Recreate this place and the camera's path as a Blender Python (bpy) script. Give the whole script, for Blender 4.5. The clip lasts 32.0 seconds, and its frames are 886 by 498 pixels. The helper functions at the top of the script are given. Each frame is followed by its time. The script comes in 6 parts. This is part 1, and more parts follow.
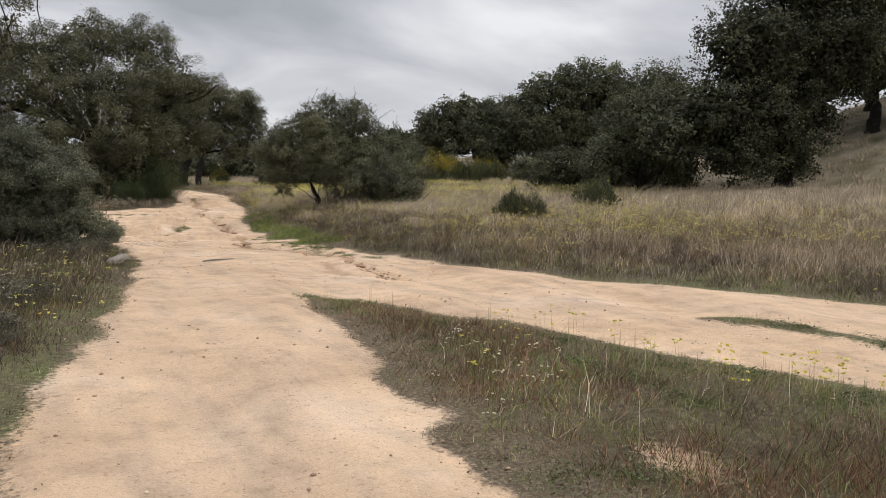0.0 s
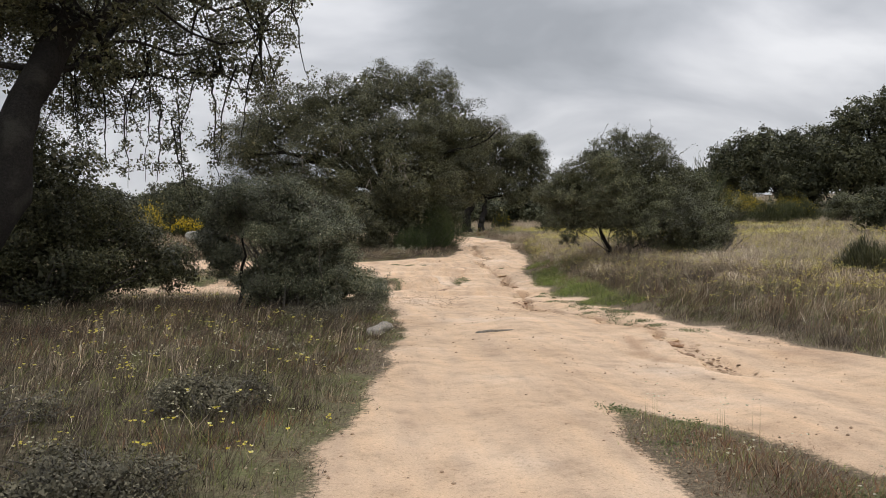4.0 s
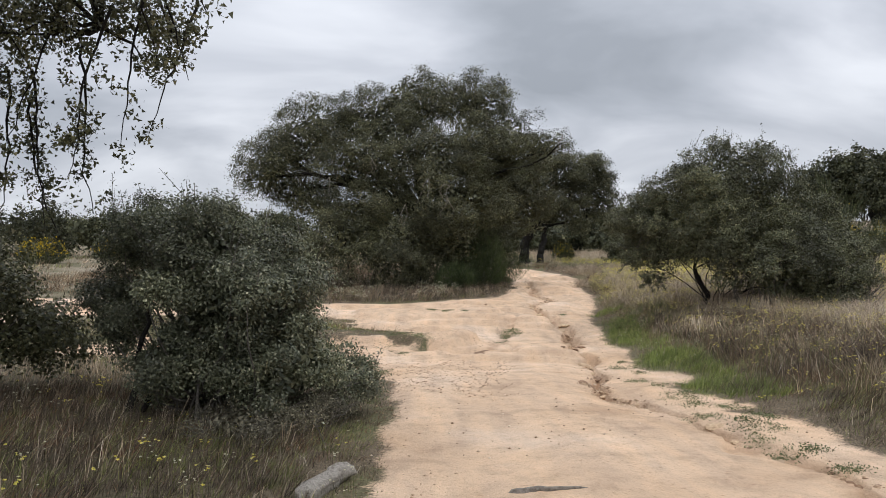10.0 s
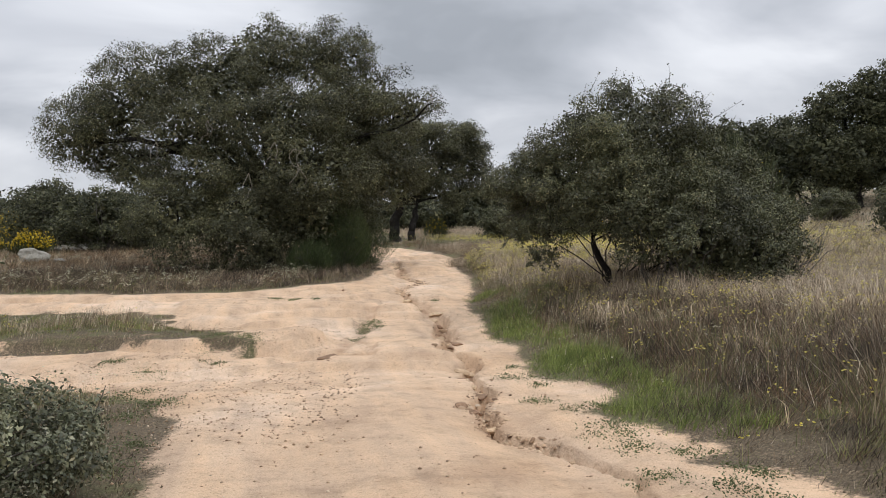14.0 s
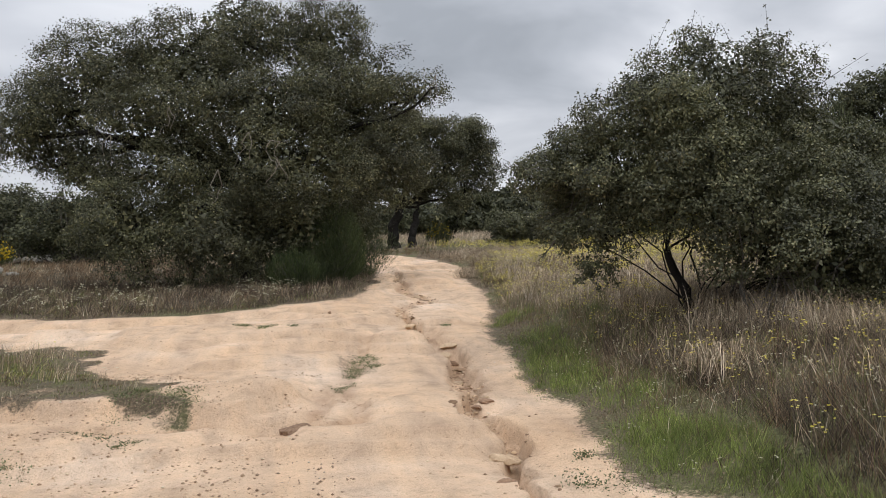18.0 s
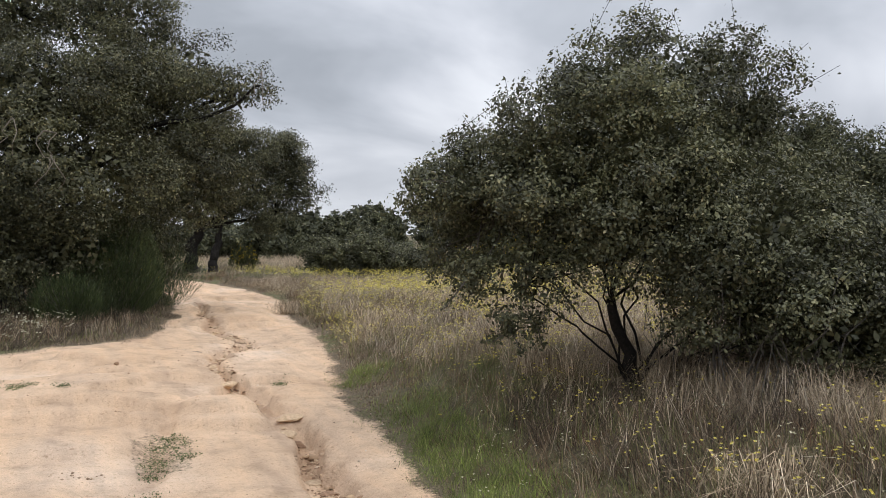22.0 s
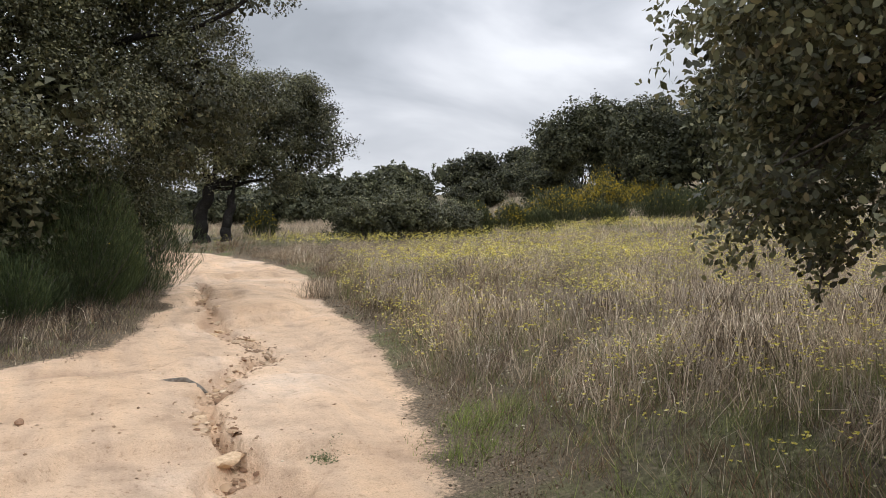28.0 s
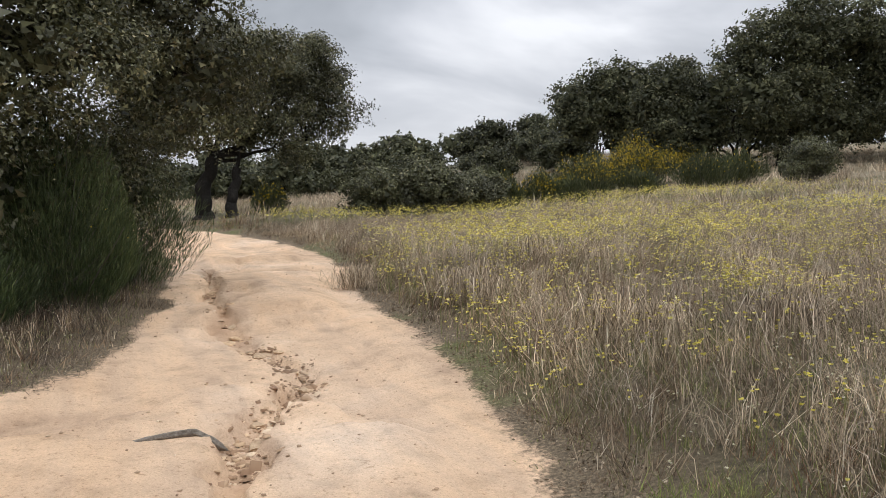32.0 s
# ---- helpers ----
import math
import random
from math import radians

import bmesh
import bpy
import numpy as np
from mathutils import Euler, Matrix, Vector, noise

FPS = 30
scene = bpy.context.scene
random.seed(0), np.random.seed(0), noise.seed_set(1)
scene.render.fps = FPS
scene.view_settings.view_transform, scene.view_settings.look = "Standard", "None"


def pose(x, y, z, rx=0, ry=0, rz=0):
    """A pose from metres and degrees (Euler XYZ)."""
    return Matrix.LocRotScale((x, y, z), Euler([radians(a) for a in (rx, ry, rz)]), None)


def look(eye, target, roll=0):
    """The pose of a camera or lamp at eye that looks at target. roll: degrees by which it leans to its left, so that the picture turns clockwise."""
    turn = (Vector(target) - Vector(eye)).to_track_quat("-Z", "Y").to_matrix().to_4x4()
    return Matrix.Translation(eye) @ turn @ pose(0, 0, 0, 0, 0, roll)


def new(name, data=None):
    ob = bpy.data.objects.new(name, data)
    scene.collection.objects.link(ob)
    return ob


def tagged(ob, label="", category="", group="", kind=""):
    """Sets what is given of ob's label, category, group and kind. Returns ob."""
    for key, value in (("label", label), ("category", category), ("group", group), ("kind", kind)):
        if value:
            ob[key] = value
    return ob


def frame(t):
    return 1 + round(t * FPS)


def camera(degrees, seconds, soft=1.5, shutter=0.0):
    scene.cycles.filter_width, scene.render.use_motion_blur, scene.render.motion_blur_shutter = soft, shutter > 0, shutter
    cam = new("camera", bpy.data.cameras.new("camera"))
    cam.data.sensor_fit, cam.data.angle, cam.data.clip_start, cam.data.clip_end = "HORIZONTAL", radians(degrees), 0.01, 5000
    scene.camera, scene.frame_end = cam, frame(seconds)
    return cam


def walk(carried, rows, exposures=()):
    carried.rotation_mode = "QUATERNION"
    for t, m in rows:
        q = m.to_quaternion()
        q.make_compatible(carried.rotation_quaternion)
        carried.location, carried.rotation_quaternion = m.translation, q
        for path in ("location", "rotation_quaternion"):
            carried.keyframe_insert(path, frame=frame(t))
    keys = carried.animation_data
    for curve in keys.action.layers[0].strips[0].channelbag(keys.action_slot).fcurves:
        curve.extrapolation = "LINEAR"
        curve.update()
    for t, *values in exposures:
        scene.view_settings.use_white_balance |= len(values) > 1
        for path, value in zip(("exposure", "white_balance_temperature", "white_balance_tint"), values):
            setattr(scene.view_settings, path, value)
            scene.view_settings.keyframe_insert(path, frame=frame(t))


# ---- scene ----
cam = camera(55.86, 32.0, soft=0.8)

# seconds, place, heading to the left, tilt up, lean
PATH = [
    (0.0, -1.336, -5.003, 1.404, -25.75, -4.95, 1.11),
    (0.5, -1.264, -4.778, 1.444, -19.37, -5.86, 2.89),
    (1.0, -1.212, -4.403, 1.493, -13.35, -5.00, 1.47),
    (1.5, -1.144, -4.048, 1.458, -9.59, -5.26, 0.78),
    (2.0, -1.083, -3.719, 1.487, -8.20, -4.74, 1.41),
    (2.5, -1.029, -3.311, 1.527, -9.47, -1.42, 1.79),
    (3.0, -0.921, -2.857, 1.515, -9.55, 0.07, 0.67),
    (3.5, -0.823, -2.495, 1.487, -7.99, -1.20, 0.26),
    (5.5, -0.264, -0.838, 1.586, -4.68, -2.98, 0.56),
    (6.0, -0.105, -0.384, 1.592, -3.43, -3.25, 1.14),
    (6.5, 0.000, 0.000, 1.568, 0.02, -4.54, 0.41),
    (7.0, 0.051, 0.374, 1.641, 4.26, -4.60, -0.67),
    (7.5, 0.130, 0.784, 1.653, 8.93, -4.06, -1.30),
    (8.0, 0.173, 1.149, 1.630, 9.06, -2.98, -1.39),
    (8.5, 0.172, 1.633, 1.668, 4.59, -1.44, -0.48),
    (9.0, 0.192, 2.085, 1.637, 2.84, -0.86, -0.11),
    (9.5, 0.239, 2.482, 1.622, 1.12, -1.24, -0.17),
    (10.0, 0.278, 2.997, 1.666, -2.41, -0.44, 0.09),
    (10.5, 0.295, 3.446, 1.638, -3.35, 0.51, -0.67),
    (11.0, 0.389, 3.859, 1.579, -3.92, -1.30, -1.58),
    (11.5, 0.471, 4.326, 1.602, -5.43, -1.55, -1.82),
    (12.0, 0.612, 4.801, 1.587, -5.04, -1.74, -1.06),
    (12.5, 0.726, 5.266, 1.545, -6.16, -2.32, -0.44),
    (13.0, 0.799, 5.676, 1.551, -9.66, -1.33, -0.73),
    (13.5, 0.932, 6.151, 1.542, -11.38, -1.97, -0.29),
    (15.5, 1.089, 7.874, 1.389, -8.59, -1.22, -3.44),
    (16.0, 1.126, 8.380, 1.404, -10.57, -1.41, -2.72),
    (16.5, 1.201, 8.912, 1.406, -9.44, -1.53, -2.28),
    (17.0, 1.290, 9.416, 1.370, -11.39, -1.53, -2.08),
    (17.5, 1.407, 9.883, 1.425, -13.86, -1.23, -1.75),
    (18.0, 1.523, 10.328, 1.485, -11.05, -1.54, -1.45),
    (18.5, 1.530, 10.742, 1.527, -10.10, -0.11, -0.25),
    (19.0, 1.415, 11.148, 1.501, -7.79, 1.44, 0.19),
    (19.5, 1.362, 11.563, 1.507, -5.98, 1.43, -0.25),
    (20.0, 1.424, 12.053, 1.517, -9.87, 1.14, 0.19),
    (20.5, 1.460, 12.477, 1.504, -14.14, 2.71, 0.13),
    (21.0, 1.536, 12.856, 1.547, -16.72, 3.08, -0.30),
    (21.5, 1.584, 13.217, 1.520, -21.58, 1.93, 0.31),
    (22.0, 1.583, 13.543, 1.532, -25.00, 0.26, 1.06),
    (22.5, 1.626, 13.935, 1.551, -25.99, -0.68, 2.07),
    (23.0, 1.630, 14.231, 1.538, -26.30, -1.06, 2.10),
    (23.5, 1.599, 14.599, 1.577, -26.98, -1.53, 0.92),
    (24.0, 1.675, 15.043, 1.529, -26.41, -2.16, 0.30),
    (24.5, 1.769, 15.461, 1.522, -25.42, -1.87, 0.35),
    (25.0, 1.783, 15.787, 1.512, -24.94, -1.81, -1.11),
    (25.5, 1.845, 16.167, 1.450, -23.11, -1.36, -1.67),
    (26.0, 2.046, 16.678, 1.406, -21.25, -1.14, -1.02),
    (26.5, 2.264, 17.219, 1.377, -23.15, -1.42, -0.47),
    (28.5, 2.858, 18.993, 1.436, -23.59, -3.20, -0.63),
    (29.0, 2.923, 19.276, 1.402, -22.77, -4.02, 0.31),
    (29.5, 2.962, 19.611, 1.441, -22.96, -3.82, 0.20),
    (30.0, 3.007, 19.935, 1.448, -20.19, -3.70, 0.90),
    (30.5, 2.980, 20.207, 1.437, -18.56, -3.19, 1.48),
    (31.0, 2.925, 20.532, 1.457, -20.26, -3.16, 0.79),
    (31.5, 2.937, 20.898, 1.456, -19.74, -4.16, -1.02),
    (32.0, 3.041, 21.254, 1.427, -23.46, -4.35, -1.51),
]


def eye_pose(x, y, z, yaw, pitch, roll):
    a, b = radians(yaw), radians(pitch)
    ahead = (x - math.sin(a) * math.cos(b), y + math.cos(a) * math.cos(b), z + math.sin(b))
    return look((x, y, z), ahead, roll)


walk(cam, [(r[0], eye_pose(*r[1:])) for r in PATH], [(0.0, -0.12, 6500, 10), (2.0, -0.04, 6500, 10), (3.0, -0.13, 6500, 10), (5.5, -0.02, 6400, 10), (7.0, 0.12, 6300, 10), (8.0, 0.12, 6250, 10), (10.0, -0.08, 6200, 10), (11.0, -0.28, 6250, 10), (12.0, -0.06, 6300, 10), (13.0, -0.08, 6300, 10), (18.0, -0.08, 6300, 10), (20.0, -0.1, 6250, 10), (24.0, 0.1, 6250, 10), (32.0, 0.08, 6350, 10)])
# ---- rest ----

# ---- sky and sun: a bright overcast afternoon ----
world = bpy.data.worlds.new("overcast_sky")
scene.world = world
world.use_nodes = True


def node(tree, kind, **values):
    n = tree.nodes.new(kind)
    for key, value in values.items():
        if key in n.inputs:
            n.inputs[key].default_value = value
        else:
            setattr(n, key, value)
    return n


def ramp(tree, stops, fac=None):
    n = tree.nodes.new("ShaderNodeValToRGB")
    el = n.color_ramp.elements
    while len(el) < len(stops):
        el.new(0.5)
    for e, (p, c) in zip(el, stops):
        e.position = p
        e.color = (*c, 1) if len(c) == 3 else c
    if fac is not None:
        tree.links.new(fac, n.inputs["Fac"])
    return n


def sky():
    tr = world.node_tree
    tr.nodes.clear()
    ln = tr.links.new
    out = node(tr, "ShaderNodeOutputWorld")
    bg = node(tr, "ShaderNodeBackground", Strength=SKY_STRENGTH)
    tc = node(tr, "ShaderNodeTexCoord")
    sep = node(tr, "ShaderNodeSeparateXYZ")
    ln(tc.outputs["Generated"], sep.inputs[0])
    # the cloud deck is flat and seen in perspective: divide by the height
    den = node(tr, "ShaderNodeMath", operation="ADD")
    den.inputs[1].default_value = 0.38
    ln(sep.outputs["Z"], den.inputs[0])
    deck = []
    for axis in "XY":
        d = node(tr, "ShaderNodeMath", operation="DIVIDE")
        ln(sep.outputs[axis], d.inputs[0])
        ln(den.outputs[0], d.inputs[1])
        deck.append(d)
    com = node(tr, "ShaderNodeCombineXYZ")
    ln(deck[0].outputs[0], com.inputs[0])
    ln(deck[1].outputs[0], com.inputs[1])
    mp = node(tr, "ShaderNodeMapping")
    mp.inputs["Scale"].default_value = (0.9, 1.35, 1.0)
    mp.inputs["Rotation"].default_value = (0, 0, 0.35)
    mp.inputs["Location"].default_value = (0.4, 1.15, 0.0)
    ln(com.outputs[0], mp.inputs[0])
    big = node(tr, "ShaderNodeTexNoise", Scale=1.7, Detail=5.0, Roughness=0.47, Distortion=0.5)
    ln(mp.outputs[0], big.inputs["Vector"])
    shade = ramp(tr, [(0.30, (0.30, 0.315, 0.34)), (0.42, (0.40, 0.415, 0.445)), (0.52, (0.51, 0.52, 0.55)), (0.66, (0.69, 0.695, 0.715))], big.outputs["Fac"])
    # an overcast sky grows brighter towards the zenith
    lift = ramp(tr, [(0.0, (0.97, 0.97, 0.97)), (0.12, (1.0, 1.0, 1.0)), (0.32, (1.25, 1.25, 1.25)), (1.0, (2.9, 2.9, 2.9))], sep.outputs["Z"])
    mul = node(tr, "ShaderNodeMix", data_type="RGBA", blend_type="MULTIPLY")
    mul.inputs[0].default_value = 1.0
    ln(shade.outputs[0], mul.inputs[6])
    ln(lift.outputs[0], mul.inputs[7])
    # clear-sky light filters through the deck
    blue = node(tr, "ShaderNodeTexSky", sky_type="NISHITA", sun_disc=False, sun_elevation=radians(48), sun_rotation=radians(150))
    dim = node(tr, "ShaderNodeMix", data_type="RGBA", blend_type="MULTIPLY")
    dim.inputs[0].default_value = 1.0
    ln(blue.outputs[0], dim.inputs[6])
    dim.inputs[7].default_value = (0.05, 0.05, 0.05, 1)
    mix = node(tr, "ShaderNodeMix", data_type="RGBA", blend_type="MIX")
    mix.inputs[0].default_value = 0.06
    ln(mul.outputs[2], mix.inputs[6])
    ln(dim.outputs[2], mix.inputs[7])
    ln(mix.outputs[2], bg.inputs["Color"])
    ln(bg.outputs[0], out.inputs[0])


SKY_STRENGTH = 1.3
sky()
sun_data = bpy.data.lights.new("sun", "SUN")
sun_data.energy, sun_data.angle, sun_data.color = 1.0, radians(25), (1.0, 0.95, 0.88)
sun = new("sun", sun_data)
sun.matrix_world = look((0, 0, 60), (-20, 35, 0))


# ---- materials ----
def material(name, rough=0.8, spec=0.3):
    m = bpy.data.materials.new(name)
    m.use_nodes = True
    b = m.node_tree.nodes["Principled BSDF"]
    b.inputs["Roughness"].default_value = rough
    b.inputs["Specular IOR Level"].default_value = spec
    return m, m.node_tree, b


def noise_of(tr, scale, detail=4.0, rough=0.55, vec=None):
    n = node(tr, "ShaderNodeTexNoise", Scale=scale, Detail=detail, Roughness=rough)
    if vec is None:
        g = node(tr, "ShaderNodeNewGeometry")
        vec = g.outputs["Position"]
    tr.links.new(vec, n.inputs["Vector"])
    return n.outputs["Fac"]


def mixed(tr, fac, a, b, blend="MIX"):
    n = node(tr, "ShaderNodeMix", data_type="RGBA", blend_type=blend)
    if isinstance(fac, float):
        n.inputs[0].default_value = fac
    else:
        tr.links.new(fac, n.inputs[0])
    for k, v in ((6, a), (7, b)):
        if isinstance(v, tuple):
            n.inputs[k].default_value = (*v, 1)
        else:
            tr.links.new(v, n.inputs[k])
    return n.outputs[2]


def bump(tr, b, height, strength, distance):
    n = node(tr, "ShaderNodeBump", Strength=strength, Distance=distance)
    tr.links.new(height, n.inputs["Height"])
    tr.links.new(n.outputs[0], b.inputs["Normal"])
    return n


def leaf_material(name, dark, light, tip, rough=0.5, trans=0.15, spec=0.4):
    """Each leaf takes its own tone; some carry the tip colour."""
    m, tr, b = material(name, rough, spec)
    g = node(tr, "ShaderNodeNewGeometry")
    r = ramp(tr, [(0.0, dark), (0.55, tuple((p + q) / 2 for p, q in zip(dark, light))), (0.9, light), (1.0, tip)], g.outputs["Random Per Island"])
    patch = noise_of(tr, 0.9, 3.0)
    shade = ramp(tr, [(0.3, (0.72, 0.72, 0.74)), (0.7, (1.25, 1.22, 1.15))], patch)
    col = mixed(tr, 1.0, r.outputs[0], shade.outputs[0], "MULTIPLY")
    # every tuft or spray has a tone of its own
    tuft = node(tr, "ShaderNodeAttribute", attribute_name="tone")
    own = ramp(tr, [(0.0, (0.38, 0.37, 0.36)), (0.5, (1.0, 1.0, 1.0)), (1.0, (1.62, 1.60, 1.56))])
    shift = node(tr, "ShaderNodeMath", operation="ADD")
    shift.inputs[1].default_value = 0.5
    tr.links.new(tuft.outputs["Fac"], shift.inputs[0])
    tr.links.new(shift.outputs[0], own.inputs["Fac"])
    col = mixed(tr, 1.0, col, own.outputs[0], "MULTIPLY")
    tr.links.new(col, b.inputs["Base Color"])
    b.inputs["Subsurface Weight"].default_value = 0.0
    if trans:
        t = node(tr, "ShaderNodeBsdfTranslucent")
        tr.links.new(col, t.inputs["Color"])
        mx = node(tr, "ShaderNodeMixShader")
        mx.inputs[0].default_value = trans
        tr.links.new(b.outputs[0], mx.inputs[1])
        tr.links.new(t.outputs[0], mx.inputs[2])
        tr.links.new(mx.outputs[0], tr.nodes["Material Output"].inputs[0])
    return m


OAK_LEAF = leaf_material("holm_oak_leaf", (0.038, 0.042, 0.021), (0.13, 0.13, 0.064), (0.25, 0.228, 0.13), 0.5, 0.2, 0.35)
OAK_LEAF_GREY = leaf_material("grey_holm_oak_leaf", (0.047, 0.052, 0.027), (0.155, 0.158, 0.082), (0.28, 0.258, 0.15), 0.5, 0.2, 0.35)
BUSH_LEAF = leaf_material("grey_kermes_leaf", (0.055, 0.064, 0.038), (0.19, 0.20, 0.125), (0.34, 0.33, 0.235), 0.45, 0.2, 0.4)
OAK_LEAF_FAR = leaf_material("distant_oak_leaf", (0.034, 0.039, 0.021), (0.108, 0.112, 0.06), (0.185, 0.172, 0.095), 0.6, 0.2, 0.25)
BROOM_STEM = leaf_material("broom_stem", (0.035, 0.045, 0.018), (0.10, 0.112, 0.045), (0.18, 0.19, 0.08), 0.6)
DARK_BROOM = leaf_material("dark_broom_stem", (0.025, 0.04, 0.014), (0.085, 0.115, 0.04), (0.17, 0.19, 0.08), 0.6)
BROOM_FLOWER = leaf_material("broom_flower", (0.35, 0.25, 0.01), (0.62, 0.45, 0.02), (0.7, 0.55, 0.06), 0.6, 0.25)
FLOWER = leaf_material("crucifer_flower", (0.62, 0.52, 0.06), (0.8, 0.72, 0.2), (0.85, 0.83, 0.55), 0.6, 0.25)
PALE_FLOWER = leaf_material("pale_flower", (0.5, 0.47, 0.3), (0.72, 0.7, 0.55), (0.8, 0.78, 0.68), 0.6, 0.25)
GRASS_DRY = leaf_material("dry_grass", (0.09, 0.066, 0.044), (0.56, 0.45, 0.315), (0.86, 0.77, 0.62), 0.75, 0.2, 0.15)
GRASS_STRAW = leaf_material("straw_grass", (0.20, 0.155, 0.108), (0.58, 0.48, 0.355), (0.86, 0.77, 0.64), 0.75, 0.2, 0.15)
GRASS_BROWN = leaf_material("brown_heath_grass", (0.052, 0.034, 0.022), (0.29, 0.20, 0.125), (0.55, 0.45, 0.33), 0.8, 0.15, 0.12)
GRASS_GREEN = leaf_material("green_grass", (0.085, 0.10, 0.032), (0.25, 0.265, 0.095), (0.42, 0.385, 0.18), 0.65, 0.25, 0.2)
GRASS_FRESH = leaf_material("fresh_grass", (0.11, 0.145, 0.038), (0.28, 0.335, 0.095), (0.42, 0.44, 0.16), 0.65, 0.25, 0.2)
WEED_LEAF = leaf_material("sand_weed_leaf", (0.085, 0.105, 0.045), (0.185, 0.21, 0.10), (0.27, 0.26, 0.15), 0.65, 0.2, 0.2)
CRUMB = leaf_material("clay_crumb", (0.2, 0.12, 0.075), (0.5, 0.36, 0.235), (0.66, 0.52, 0.38), 0.9, 0.0, 0.15)
LITTER = leaf_material("dead_leaf", (0.11, 0.08, 0.055), (0.28, 0.215, 0.15), (0.5, 0.42, 0.32), 0.85, 0.05, 0.15)
RUSTY = leaf_material("rusty_dead_herb", (0.06, 0.03, 0.018), (0.22, 0.12, 0.07), (0.42, 0.28, 0.18), 0.8, 0.1, 0.1)
HEATHER = leaf_material("dark_heather", (0.037, 0.03, 0.023), (0.14, 0.112, 0.086), (0.42, 0.36, 0.285), 0.85, 0.12, 0.1)
HEATH_LEAF = leaf_material("grey_green_heath", (0.05, 0.047, 0.03), (0.17, 0.155, 0.105), (0.27, 0.24, 0.17), 0.75, 0.1)


def bark_material(name, dark, light):
    m, tr, b = material(name, 0.9, 0.15)
    big, fine = noise_of(tr, 3.0, 3.0), noise_of(tr, 38.0, 6.0, 0.7)
    r = ramp(tr, [(0.25, dark), (0.75, light)], fine)
    lichen = ramp(tr, [(0.56, (0, 0, 0)), (0.72, (1, 1, 1))], big)
    f = node(tr, "ShaderNodeMath", operation="MULTIPLY")
    f.inputs[1].default_value = 0.15
    tr.links.new(lichen.outputs[0], f.inputs[0])
    col = mixed(tr, f.outputs[0], r.outputs[0], (0.16, 0.16, 0.13))
    tr.links.new(col, b.inputs["Base Color"])
    bump(tr, b, fine, 0.9, 0.03)
    return m


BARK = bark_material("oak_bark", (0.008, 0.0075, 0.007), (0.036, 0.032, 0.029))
TWIG = bark_material("grey_twig", (0.06, 0.052, 0.045), (0.2, 0.18, 0.155))
PALE_WOOD = bark_material("bleached_wood", (0.14, 0.122, 0.10), (0.48, 0.44, 0.385))
DEADWOOD = bark_material("weathered_wood", (0.10, 0.085, 0.07), (0.36, 0.32, 0.27))


def stone_material(name, a, b_col):
    m, tr, b = material(name, 0.9, 0.2)
    fine = noise_of(tr, 30.0, 6.0, 0.65)
    r = ramp(tr, [(0.3, a), (0.7, b_col)], fine)
    oi = node(tr, "ShaderNodeObjectInfo")
    tone = ramp(tr, [(0, (0.75, 0.75, 0.75)), (1, (1.2, 1.17, 1.12))], oi.outputs["Random"])
    tr.links.new(mixed(tr, 1.0, r.outputs[0], tone.outputs[0], "MULTIPLY"), b.inputs["Base Color"])
    bump(tr, b, fine, 0.6, 0.02)
    return m


SANDSTONE = stone_material("crumbling_sandstone", (0.36, 0.25, 0.155), (0.62, 0.47, 0.32))
GRAVEL = leaf_material("pale_gravel", (0.3, 0.2, 0.13), (0.6, 0.45, 0.32), (0.75, 0.64, 0.5), 0.9, 0.0, 0.15)
DARK_STONE = stone_material("reddish_clay_stone", (0.16, 0.095, 0.06), (0.36, 0.24, 0.16))
GREY_STONE = stone_material("grey_lichen_stone", (0.16, 0.15, 0.125), (0.4, 0.385, 0.34))
m_yellow, _tr, _b = material("yellow_waymark_paint", 0.7, 0.2)
_tr.links.new(ramp(_tr, [(0.35, (0.07, 0.05, 0.015)), (0.6, (0.32, 0.22, 0.03))], noise_of(_tr, 25.0, 5.0)).outputs[0], _b.inputs["Base Color"])
YELLOW_PAINT = m_yellow


